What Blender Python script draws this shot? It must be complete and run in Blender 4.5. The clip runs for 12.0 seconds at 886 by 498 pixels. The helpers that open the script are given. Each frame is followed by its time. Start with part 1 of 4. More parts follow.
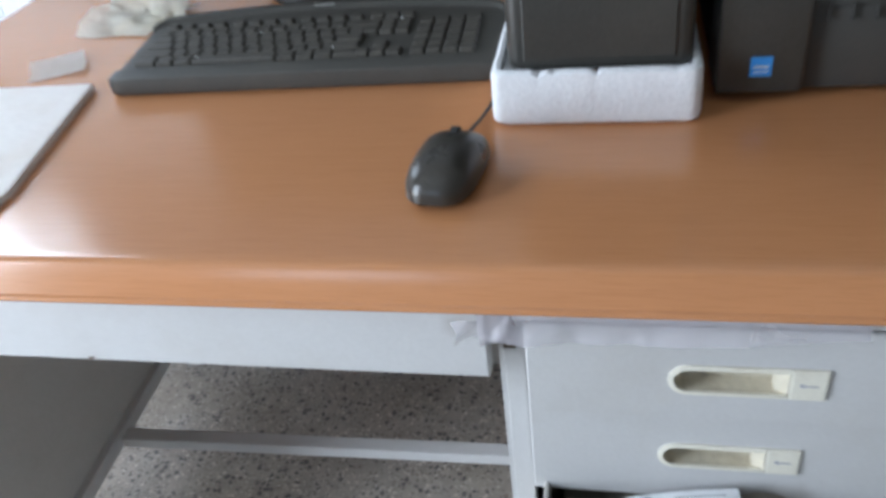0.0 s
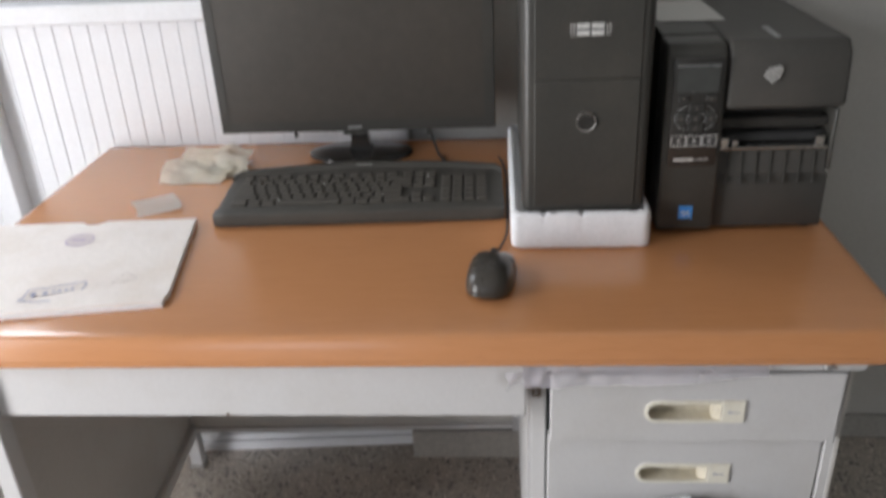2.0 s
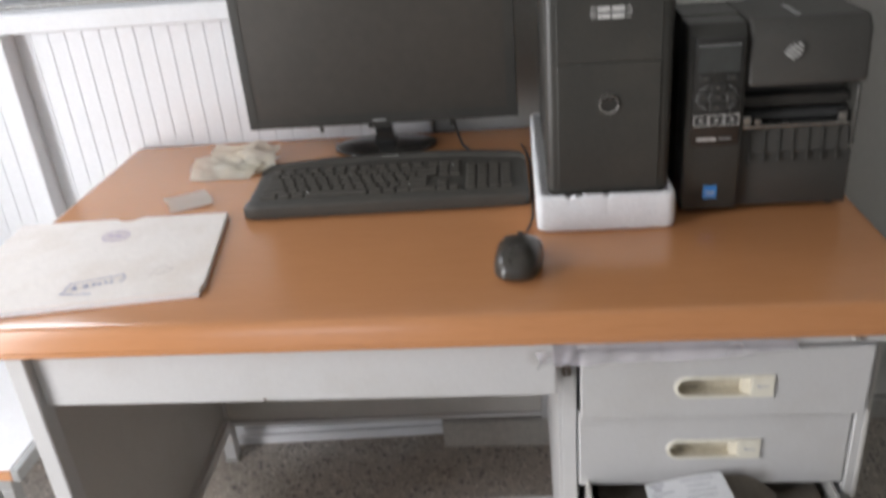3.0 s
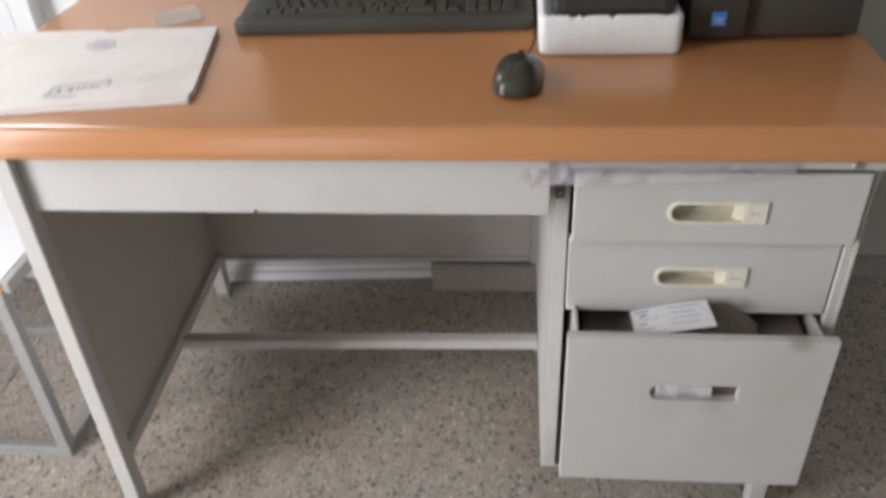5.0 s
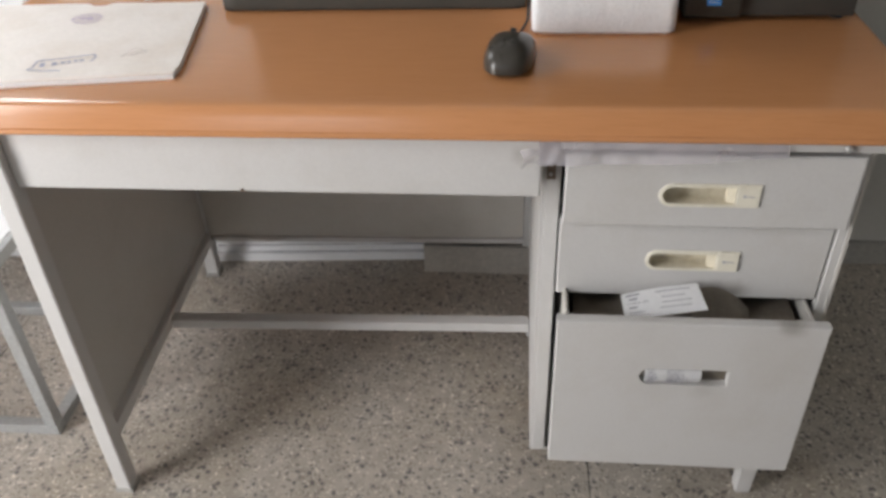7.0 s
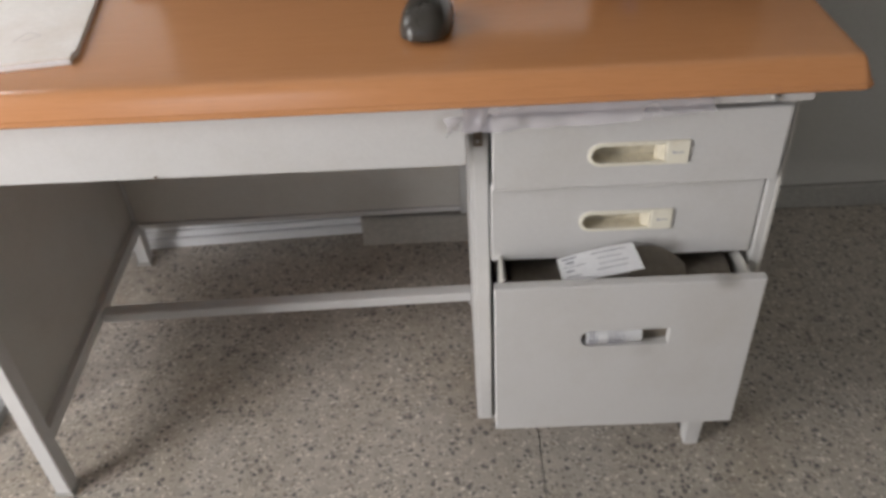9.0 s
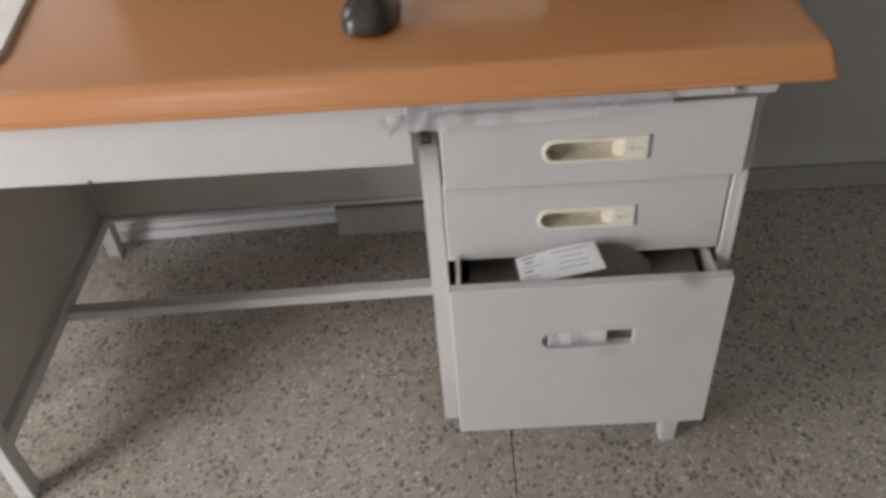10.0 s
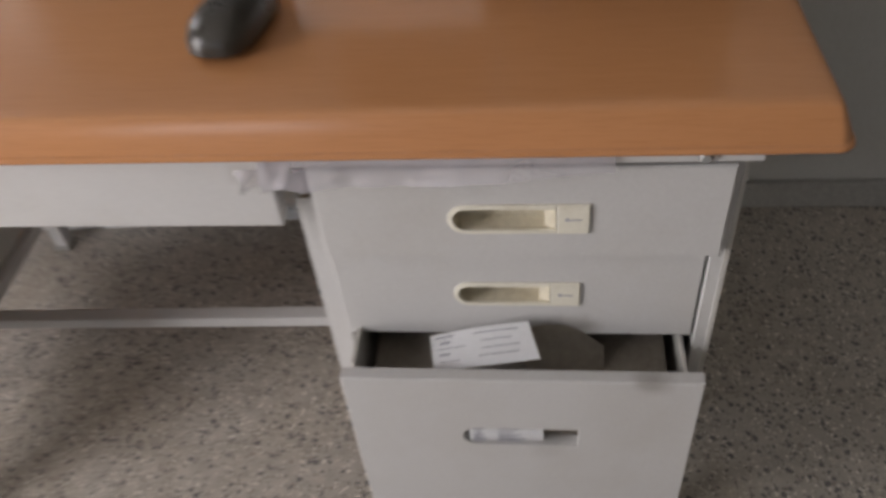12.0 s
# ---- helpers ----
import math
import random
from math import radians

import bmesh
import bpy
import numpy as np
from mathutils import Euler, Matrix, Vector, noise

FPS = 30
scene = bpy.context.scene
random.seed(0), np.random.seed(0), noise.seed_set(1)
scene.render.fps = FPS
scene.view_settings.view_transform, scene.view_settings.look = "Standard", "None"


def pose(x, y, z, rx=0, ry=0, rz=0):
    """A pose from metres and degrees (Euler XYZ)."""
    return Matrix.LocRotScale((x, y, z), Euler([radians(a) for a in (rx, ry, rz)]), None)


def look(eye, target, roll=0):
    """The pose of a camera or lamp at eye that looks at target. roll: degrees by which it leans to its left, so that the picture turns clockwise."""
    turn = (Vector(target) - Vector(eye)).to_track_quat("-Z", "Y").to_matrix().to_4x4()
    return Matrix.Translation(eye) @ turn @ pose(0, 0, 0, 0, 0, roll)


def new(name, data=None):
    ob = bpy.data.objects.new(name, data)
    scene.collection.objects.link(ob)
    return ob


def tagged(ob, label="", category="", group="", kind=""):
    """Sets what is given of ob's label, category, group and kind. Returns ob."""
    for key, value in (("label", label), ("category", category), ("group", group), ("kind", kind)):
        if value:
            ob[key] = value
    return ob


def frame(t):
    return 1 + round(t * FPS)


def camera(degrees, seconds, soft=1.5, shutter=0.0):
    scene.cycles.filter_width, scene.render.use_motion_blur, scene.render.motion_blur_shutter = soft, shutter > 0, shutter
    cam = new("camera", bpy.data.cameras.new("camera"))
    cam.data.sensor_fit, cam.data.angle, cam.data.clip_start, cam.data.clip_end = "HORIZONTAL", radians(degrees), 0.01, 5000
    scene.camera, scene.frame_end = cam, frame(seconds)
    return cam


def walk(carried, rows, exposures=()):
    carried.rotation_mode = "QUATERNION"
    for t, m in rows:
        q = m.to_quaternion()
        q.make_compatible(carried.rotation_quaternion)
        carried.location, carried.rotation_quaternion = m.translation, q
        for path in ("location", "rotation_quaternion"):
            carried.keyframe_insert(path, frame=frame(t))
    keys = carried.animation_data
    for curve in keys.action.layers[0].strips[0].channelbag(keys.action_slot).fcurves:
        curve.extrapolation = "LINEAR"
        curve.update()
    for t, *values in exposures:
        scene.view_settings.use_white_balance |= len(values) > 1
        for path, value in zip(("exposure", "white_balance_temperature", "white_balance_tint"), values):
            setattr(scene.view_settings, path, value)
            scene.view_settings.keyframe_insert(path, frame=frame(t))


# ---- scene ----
cam = camera(56.9, 12.0, soft=3.2, shutter=1.0)
PATH = [
    (0, (0.101, -0.492, 1.126), (-0.303, 1.075, -0.049), -7.9),
    (0.5, (0.065, -0.625, 1.19), (-0.273, 1.001, 0.077), -6.0),
    (1, (-0.027, -0.774, 1.225), (-0.265, 0.926, 0.199), -4.4),
    (1.5, (-0.029, -0.818, 1.232), (-0.228, 0.915, 0.254), -2.7),
    (2, (-0.026, -0.83, 1.272), (-0.17, 0.954, 0.38), -2.9),
    (2.5, (-0.037, -0.839, 1.281), (-0.212, 0.959, 0.422), -4.0),
    (3, (-0.034, -0.858, 1.262), (-0.23, 0.924, 0.375), -5.1),
    (3.5, (-0.023, -0.86, 1.249), (-0.163, 0.891, 0.294), -5.1),
    (3.7, (-0.021, -0.865, 1.25), (-0.16, 0.887, 0.296), -5.0),
    (5.3, (-0.045, -0.884, 1.18), (-0.23, 0.733, 0.017), -2.5),
    (5.5, (-0.047, -0.883, 1.182), (-0.24, 0.738, 0.027), -2.6),
    (6, (-0.049, -0.879, 1.181), (-0.238, 0.739, 0.02), -2.3),
    (6.5, (-0.042, -0.881, 1.18), (-0.22, 0.735, 0.016), -2.1),
    (8.5, (-0.01, -0.839, 1.166), (-0.115, 0.725, -0.076), -3.2),
    (9, (-0.009, -0.841, 1.166), (-0.057, 0.719, -0.085), -3.5),
    (9.5, (0.002, -0.834, 1.163), (0.001, 0.709, -0.109), -3.6),
    (10, (0.062, -0.784, 1.161), (-0.01, 0.734, -0.139), -4.9),
    (10.5, (0.15, -0.743, 1.155), (0.02, 0.782, -0.133), -7.0),
    (11, (0.202, -0.699, 1.157), (-0.003, 0.839, -0.106), -6.6),
    (11.5, (0.239, -0.648, 1.154), (-0.07, 0.835, -0.153), -7.8),
    (12, (0.224, -0.52, 1.105), (-0.003, 0.893, -0.292), -6.5),
]
walk(cam, [(t, look(eye, target, roll)) for t, eye, target, roll in PATH],
     exposures=[(0, 0.24, 5420, 6), (0.5, -0.18, 5850, 10), (1, 0, 6050, 12), (1.5, 0, 6200, 12), (3.7, 0, 6280, 12), (5.5, -0.02, 6450, 11), (9, -0.06, 6550, 12), (10, -0.12, 6550, 13), (11, -0.03, 6550, 14), (11.5, -0.03, 6550, 14), (12, -0.26, 6600, 15)])

# ---- world and lights ----
world = bpy.data.worlds.new("sky")
scene.world = world
world.use_nodes = True
wn = world.node_tree
sky = wn.nodes.new("ShaderNodeTexSky")
sky.sky_type = "NISHITA"
sky.sun_disc = False
sky.sun_elevation, sky.sun_rotation = radians(40), radians(235)
wn.nodes["Background"].inputs[1].default_value = 0.08
wn.links.new(sky.outputs[0], wn.nodes["Background"].inputs[0])


def area(name, at, target, sx, sy, watts, colour):
    lamp = bpy.data.lights.new(name, "AREA")
    lamp.shape, lamp.size, lamp.size_y = "RECTANGLE", sx, sy
    lamp.energy, lamp.color = watts, colour
    ob = new(name, lamp)
    ob.matrix_world = look(at, target)
    return ob


# daylight through the open doorway, and the windows to the north and south
area("doorway_daylight", (-2.06, -1.14, 1.08), (0, -1.14, 1.08), 0.96, 2.1, 80, (1.0, 0.985, 0.97))
area("sky_daylight", (-1.55, 0.775, 1.63), (-1.25, -0.6, 0.88), 0.74, 0.55, 16, (0.95, 0.975, 1.0))
area("south_daylight", (-1.3, -3.26, 1.9), (-1.3, 0, 1.9), 1.15, 0.55, 4.5, (0.96, 0.985, 1.0))

# ---- materials ----


def shader(name):
    m = bpy.data.materials.new(name)
    m.use_nodes = True
    nt = m.node_tree
    return m, nt, nt.nodes["Principled BSDF"]


def coords(nt, scale=(1, 1, 1)):
    tc = nt.nodes.new("ShaderNodeTexCoord")
    mp = nt.nodes.new("ShaderNodeMapping")
    mp.inputs["Scale"].default_value = scale
    nt.links.new(tc.outputs["Object"], mp.inputs["Vector"])
    return mp.outputs["Vector"]


def noise_tex(nt, vec, scale, detail=4, rough=0.55):
    n = nt.nodes.new("ShaderNodeTexNoise")
    n.inputs["Scale"].default_value = scale
    n.inputs["Detail"].default_value = detail
    n.inputs["Roughness"].default_value = rough
    nt.links.new(vec, n.inputs["Vector"])
    return n.outputs["Fac"]


def ramp(nt, fac, stops):
    r = nt.nodes.new("ShaderNodeValToRGB")
    while len(r.color_ramp.elements) < len(stops):
        r.color_ramp.elements.new(0.5)
    for e, (p, c) in zip(r.color_ramp.elements, stops):
        e.position, e.color = p, (*c, 1) if len(c) == 3 else c
    nt.links.new(fac, r.inputs["Fac"])
    return r.outputs["Color"]


def mix(nt, fac, a, b, mode="MIX"):
    n = nt.nodes.new("ShaderNodeMix")
    n.data_type, n.blend_type = "RGBA", mode
    for sock, v in ((n.inputs[0], fac), (n.inputs[6], a), (n.inputs[7], b)):
        if isinstance(v, (int, float)):
            sock.default_value = v
        elif isinstance(v, tuple):
            sock.default_value = (*v, 1)
        else:
            nt.links.new(v, sock)
    return n.outputs[2]


def bump(nt, bsdf, height, strength, dist):
    b = nt.nodes.new("ShaderNodeBump")
    b.inputs["Strength"].default_value = strength
    b.inputs["Distance"].default_value = dist
    nt.links.new(height, b.inputs["Height"])
    nt.links.new(b.outputs["Normal"], bsdf.inputs["Normal"])


def worn(name, colour, rough, metal=0.0, fine=90, broad=5, vary=0.12, dirt=(0.5, 0.45, 0.38), dirt_amount=0.25,
         relief=0.15, coat=0.0, stretch=(1, 1, 1), spec=0.5):
    """A plain surface with fine grain, broad stains and a little relief."""
    m, nt, b = shader(name)
    v = coords(nt, stretch)
    g = noise_tex(nt, v, fine, 5)
    s = noise_tex(nt, v, broad, 6, 0.65)
    lo = tuple(c * (1 - vary) for c in colour)
    hi = tuple(min(1, c * (1 + vary)) for c in colour)
    base = ramp(nt, g, [(0.3, lo), (0.7, hi)])
    mask = ramp(nt, s, [(0.48, (0, 0, 0)), (0.75, (dirt_amount,) * 3)])
    dirty = tuple(c * d for c, d in zip(colour, dirt))
    nt.links.new(mix(nt, mask, base, dirty), b.inputs["Base Color"])
    r = nt.nodes.new("ShaderNodeMapRange")
    r.inputs[3].default_value, r.inputs[4].default_value = max(0.02, rough - 0.08), min(1, rough + 0.1)
    nt.links.new(s, r.inputs[0])
    nt.links.new(r.outputs[0], b.inputs["Roughness"])
    b.inputs["Metallic"].default_value = metal
    b.inputs["Coat Weight"].default_value = coat
    b.inputs["Coat Roughness"].default_value = 0.15
    b.inputs["Specular IOR Level"].default_value = spec
    if relief:
        bump(nt, b, g, relief, 0.001)
    return m


def terrazzo():
    m, nt, b = shader("terrazzo")
    v = coords(nt)
    warp = nt.nodes.new("ShaderNodeTexNoise")
    warp.inputs["Scale"].default_value = 130
    nt.links.new(v, warp.inputs["Vector"])
    vv = nt.nodes.new("ShaderNodeVectorMath")
    vv.operation = "MULTIPLY_ADD"
    vv.inputs[1].default_value = (0.011, 0.011, 0.011)
    nt.links.new(warp.outputs["Color"], vv.inputs[0])
    nt.links.new(v, vv.inputs[2])
    vec = vv.outputs[0]

    def chips(scale, size, share):
        vo = nt.nodes.new("ShaderNodeTexVoronoi")
        vo.inputs["Scale"].default_value = scale
        nt.links.new(vec, vo.inputs["Vector"])
        sep = nt.nodes.new("ShaderNodeSeparateColor")
        nt.links.new(vo.outputs["Color"], sep.inputs[0])
        near = nt.nodes.new("ShaderNodeMath")
        near.operation = "MULTIPLY_ADD"
        near.inputs[1].default_value, near.inputs[2].default_value = size, 0.08
        nt.links.new(sep.outputs[1], near.inputs[0])
        inside = nt.nodes.new("ShaderNodeMath")
        inside.operation = "LESS_THAN"
        nt.links.new(vo.outputs["Distance"], inside.inputs[0])
        nt.links.new(near.outputs[0], inside.inputs[1])
        pick = nt.nodes.new("ShaderNodeMath")
        pick.operation = "LESS_THAN"
        pick.inputs[1].default_value = share
        nt.links.new(sep.outputs[0], pick.inputs[0])
        both = nt.nodes.new("ShaderNodeMath")
        both.operation = "MULTIPLY"
        nt.links.new(inside.outputs[0], both.inputs[0])
        nt.links.new(pick.outputs[0], both.inputs[1])
        return both.outputs[0], sep.outputs[2]

    cement = ramp(nt, noise_tex(nt, v, 30, 6), [(0.3, (0.37, 0.335, 0.295)), (0.7, (0.49, 0.45, 0.40))])
    light, lr = chips(190, 0.5, 0.65)
    pale = ramp(nt, lr, [(0.0, (0.45, 0.405, 0.35)), (0.5, (0.60, 0.55, 0.485)), (1.0, (0.80, 0.75, 0.68))])
    c = mix(nt, light, cement, pale)
    mid, mr = chips(150, 0.45, 0.55)
    c = mix(nt, mid, c, ramp(nt, mr, [(0.0, (0.20, 0.18, 0.155)), (1.0, (0.33, 0.30, 0.27))]))
    dark, dr = chips(97, 0.40, 0.66)
    c = mix(nt, dark, c, ramp(nt, dr, [(0.0, (0.135, 0.13, 0.127)), (0.5, (0.205, 0.192, 0.18)), (1.0, (0.31, 0.265, 0.225))]))
    grime = ramp(nt, noise_tex(nt, v, 3.5, 6, 0.65), [(0.45, (1, 1, 1)), (0.75, (0.78, 0.74, 0.68))])
    c = mix(nt, 1.0, c, grime, "MULTIPLY")
    nt.links.new(c, b.inputs["Base Color"])
    b.inputs["Roughness"].default_value = 0.46
    bump(nt, b, noise_tex(nt, v, 250, 3), 0.08, 0.0006)
    return m


def laminate():
    m, nt, b = shader("beech_laminate")
    v = coords(nt, (1.2, 26, 26))
    grain = noise_tex(nt, v, 9, 6, 0.6)
    v2 = coords(nt, (6, 220, 60))
    pores = noise_tex(nt, v2, 5, 3, 0.6)
    v3 = coords(nt)
    broad = noise_tex(nt, v3, 3, 5)
    c = ramp(nt, grain, [(0.25, (0.540, 0.244, 0.102)), (0.5, (0.562, 0.256, 0.108)), (0.78, (0.584, 0.268, 0.114))])
    c = mix(nt, ramp(nt, pores, [(0.36, (0.2, 0.2, 0.2)), (0.5, (0, 0, 0))]), c, (0.42, 0.175, 0.062))
    c = mix(nt, ramp(nt, broad, [(0.5, (0, 0, 0)), (0.8, (0.25, 0.25, 0.25))]), c, (0.42, 0.18, 0.075))
    nt.links.new(c, b.inputs["Base Color"])
    b.inputs["Specular IOR Level"].default_value = 0.8
    r = nt.nodes.new("ShaderNodeMapRange")
    r.inputs[3].default_value, r.inputs[4].default_value = 0.17, 0.25
    nt.links.new(broad, r.inputs[0])
    nt.links.new(r.outputs[0], b.inputs["Roughness"])
    bump(nt, b, grain, 0.02, 0.0005)
    return m


def plastic_film():
    m, nt, b = shader("clear_film")
    v = coords(nt)
    b.inputs["Base Color"].default_value = (0.72, 0.69, 0.74, 1)
    b.inputs["Roughness"].default_value = 0.22
    b.inputs["Specular IOR Level"].default_value = 0.8
    nt.links.new(ramp(nt, noise_tex(nt, v, 11, 2), [(0.35, (0.30,) * 3), (0.7, (0.46,) * 3)]), b.inputs["Alpha"])
    bump(nt, b, noise_tex(nt, v, 9, 2), 0.22, 0.004)
    return m


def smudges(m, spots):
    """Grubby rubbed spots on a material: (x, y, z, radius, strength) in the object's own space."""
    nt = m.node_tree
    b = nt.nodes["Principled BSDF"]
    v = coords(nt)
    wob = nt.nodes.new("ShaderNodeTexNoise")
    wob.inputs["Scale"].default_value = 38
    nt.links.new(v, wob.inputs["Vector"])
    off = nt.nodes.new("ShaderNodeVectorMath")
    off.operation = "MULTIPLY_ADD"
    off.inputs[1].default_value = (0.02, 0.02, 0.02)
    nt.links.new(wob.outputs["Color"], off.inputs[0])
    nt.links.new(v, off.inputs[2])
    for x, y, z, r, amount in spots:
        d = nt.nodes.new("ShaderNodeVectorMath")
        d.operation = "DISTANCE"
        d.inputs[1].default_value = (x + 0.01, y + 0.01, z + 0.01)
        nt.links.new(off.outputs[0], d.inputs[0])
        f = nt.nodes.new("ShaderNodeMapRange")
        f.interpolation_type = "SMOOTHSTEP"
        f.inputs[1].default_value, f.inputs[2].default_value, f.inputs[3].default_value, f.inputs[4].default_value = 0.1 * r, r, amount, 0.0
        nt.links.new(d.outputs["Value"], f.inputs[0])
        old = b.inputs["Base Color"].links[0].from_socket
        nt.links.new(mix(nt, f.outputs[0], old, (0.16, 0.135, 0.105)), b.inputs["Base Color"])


TERRAZZO, WOOD, FILM = terrazzo(), laminate(), plastic_film()
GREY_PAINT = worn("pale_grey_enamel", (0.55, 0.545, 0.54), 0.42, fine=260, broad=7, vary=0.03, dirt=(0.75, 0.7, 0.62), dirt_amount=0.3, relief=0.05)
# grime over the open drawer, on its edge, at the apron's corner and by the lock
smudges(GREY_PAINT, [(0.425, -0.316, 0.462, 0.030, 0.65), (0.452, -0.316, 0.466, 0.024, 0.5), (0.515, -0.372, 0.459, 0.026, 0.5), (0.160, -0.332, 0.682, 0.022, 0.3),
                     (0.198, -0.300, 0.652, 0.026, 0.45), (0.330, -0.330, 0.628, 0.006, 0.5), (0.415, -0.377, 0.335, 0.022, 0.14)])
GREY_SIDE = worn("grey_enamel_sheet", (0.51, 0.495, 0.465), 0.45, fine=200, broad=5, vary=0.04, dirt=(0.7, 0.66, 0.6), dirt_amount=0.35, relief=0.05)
CREAM = worn("cream_plastic", (0.74, 0.71, 0.61), 0.38, fine=300, broad=30, vary=0.04, dirt=(0.6, 0.52, 0.4), dirt_amount=0.35, relief=0.05)
# the pulls' hollow: grime, plus the recess's shade put into a darker cream
CUP = worn("shaded_grubby_cream_plastic", (0.66, 0.61, 0.49), 0.5, fine=200, broad=45, vary=0.08, dirt=(0.55, 0.48, 0.38), dirt_amount=0.6, relief=0.1)
WALL = worn("grey_green_wall", (0.56, 0.56, 0.54), 0.6, fine=120, broad=2.5, vary=0.04, dirt=(0.85, 0.83, 0.78), dirt_amount=0.4, relief=0.2)
# unseen walls and ceiling, set dark so that less light bounces back
ROOM = worn("dark_room_paint", (0.24, 0.235, 0.22), 0.7, fine=120, broad=2.5, vary=0.04)
CEILING = worn("ceiling_paint", (0.55, 0.55, 0.53), 0.8, fine=120, broad=2.5, vary=0.03)
WHITE = worn("white_gloss_paint", (0.83, 0.84, 0.86), 0.35, fine=140, broad=6, vary=0.03, dirt=(0.86, 0.84, 0.8), dirt_amount=0.4, relief=0.08)
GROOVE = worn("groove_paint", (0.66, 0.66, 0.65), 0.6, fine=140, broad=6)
SKIRT = worn("grey_skirting", (0.36, 0.355, 0.335), 0.55, fine=110, broad=6, dirt_amount=0.4)
CONCRETE = worn("rendered_block", (0.40, 0.375, 0.34), 0.75, fine=120, broad=8, vary=0.12, relief=0.4)
# the blacks are lifted and warmed for lens haze as well as dust
BLACK = worn("black_satin_plastic", (0.047, 0.046, 0.041), 0.36, fine=400, broad=8, vary=0.15, dirt=(2.2, 2.0, 1.8), dirt_amount=0.3, relief=0.08)
BLACK_MATT = worn("black_matt_plastic", (0.062, 0.058, 0.050), 0.58, fine=500, broad=8, vary=0.15, dirt=(2.0, 1.85, 1.7), dirt_amount=0.3, relief=0.15)
BLACK_GLOSS = worn("black_gloss_plastic", (0.030, 0.029, 0.027), 0.14, fine=400, broad=8, vary=0.1, dirt=(2.5, 2.3, 2.0), dirt_amount=0.25, relief=0.0, coat=0.4)
MOUSE_BLACK = worn("worn_glossy_black_plastic", (0.046, 0.041, 0.034), 0.28, fine=400, broad=20, vary=0.12, dirt=(2.2, 2.0, 1.7), dirt_amount=0.3, relief=0.05, coat=0.1)
PRINTER_BLACK = worn("black_textured_plastic", (0.060, 0.058, 0.053), 0.48, fine=500, broad=8, vary=0.15, dirt=(2.0, 1.85, 1.7), dirt_amount=0.25, relief=0.12)
PANEL_KEY = worn("panel_key_plastic", (0.036, 0.036, 0.034), 0.35, fine=300, broad=20, vary=0.1, relief=0.05)
KEYCAP = worn("keycap_plastic", (0.074, 0.067, 0.056), 0.55, fine=400, broad=12, vary=0.2, dirt=(2.2, 2, 1.8), dirt_amount=0.4)
SCREEN = worn("dusty_screen", (0.056, 0.050, 0.042), 0.4, fine=60, broad=5, vary=0.08, dirt=(1.6, 1.5, 1.4), dirt_amount=0.3, relief=0.0)
LCD = worn("grey_display", (0.055, 0.058, 0.055), 0.25, fine=60, broad=8, relief=0.0)
CHROME = worn("bright_metal", (0.70, 0.69, 0.67), 0.25, 1.0, fine=200, broad=10, relief=0.05)
STEEL = worn("grey_tube_paint", (0.36, 0.37, 0.37), 0.42, 0.25, fine=200, broad=8, dirt=(0.6, 0.5, 0.4), dirt_amount=0.4)
WIRE = worn("mesh_wire", (0.70, 0.70, 0.68), 0.4, 0.3, fine=200, broad=10)
RUST = worn("rusty_steel", (0.16, 0.115, 0.085), 0.7, 0.3, fine=150, broad=20)
FOAM = worn("white_foam", (0.86, 0.865, 0.885), 0.75, fine=220, broad=60, vary=0.05, dirt=(0.85, 0.84, 0.82), dirt_amount=0.3, relief=0.9)
FOLDER = worn("buff_card", (0.88, 0.82, 0.77), 0.7, fine=160, broad=9, vary=0.04, dirt=(0.82, 0.75, 0.66), dirt_amount=0.45, relief=0.15)
PAPER = worn("white_paper", (0.95, 0.955, 0.97), 0.5, fine=160, broad=12, vary=0.03, dirt=(0.84, 0.84, 0.84), dirt_amount=0.3, relief=0.1)
INK = worn("faded_ink", (0.40, 0.40, 0.44), 0.7, fine=200, broad=40)
PURPLE = worn("purple_ink", (0.60, 0.51, 0.63), 0.7, fine=500, broad=60, vary=0.2)
BLUE_INK = worn("blue_ink", (0.36, 0.37, 0.50), 0.7, fine=500, broad=60, vary=0.2)
PENCIL = worn("pencil_mark", (0.72, 0.66, 0.62), 0.7, fine=500, broad=60, vary=0.1)
BLUE = worn("blue_sticker", (0.06, 0.27, 0.68), 0.4, fine=200, broad=40)
TISSUE = worn("yellowed_tissue", (0.94, 0.90, 0.79), 0.6, fine=120, broad=25, vary=0.08, dirt=(0.90, 0.84, 0.68), dirt_amount=0.5, relief=0.3)
TAPE = worn("matt_tape", (0.86, 0.82, 0.75), 0.5, fine=120, broad=25, vary=0.05)
for m, alpha in ((TISSUE, 0.7), (TAPE, 0.68)):
    m.node_tree.nodes["Principled BSDF"].inputs["Alpha"].default_value = alpha
RUBBER = worn("black_rubber", (0.03, 0.03, 0.03), 0.6, fine=200, broad=20)
LINER = worn("brown_liner", (0.34, 0.30, 0.25), 0.35, fine=120, broad=20)
OUTSIDE = worn("glowing_outside_render", (0.58, 0.59, 0.59), 0.8, fine=8, broad=1.2, vary=0.2, stretch=(3, 1, 0.3))
# weak emission in place of daylight falling on the outside wall
outside_glow = OUTSIDE.node_tree.nodes["Principled BSDF"]
OUTSIDE.node_tree.links.new(outside_glow.inputs["Base Color"].links[0].from_socket, outside_glow.inputs["Emission Color"])
outside_glow.inputs["Emission Strength"].default_value = 0.2

# ---- building helpers ----
ORIGIN = {}


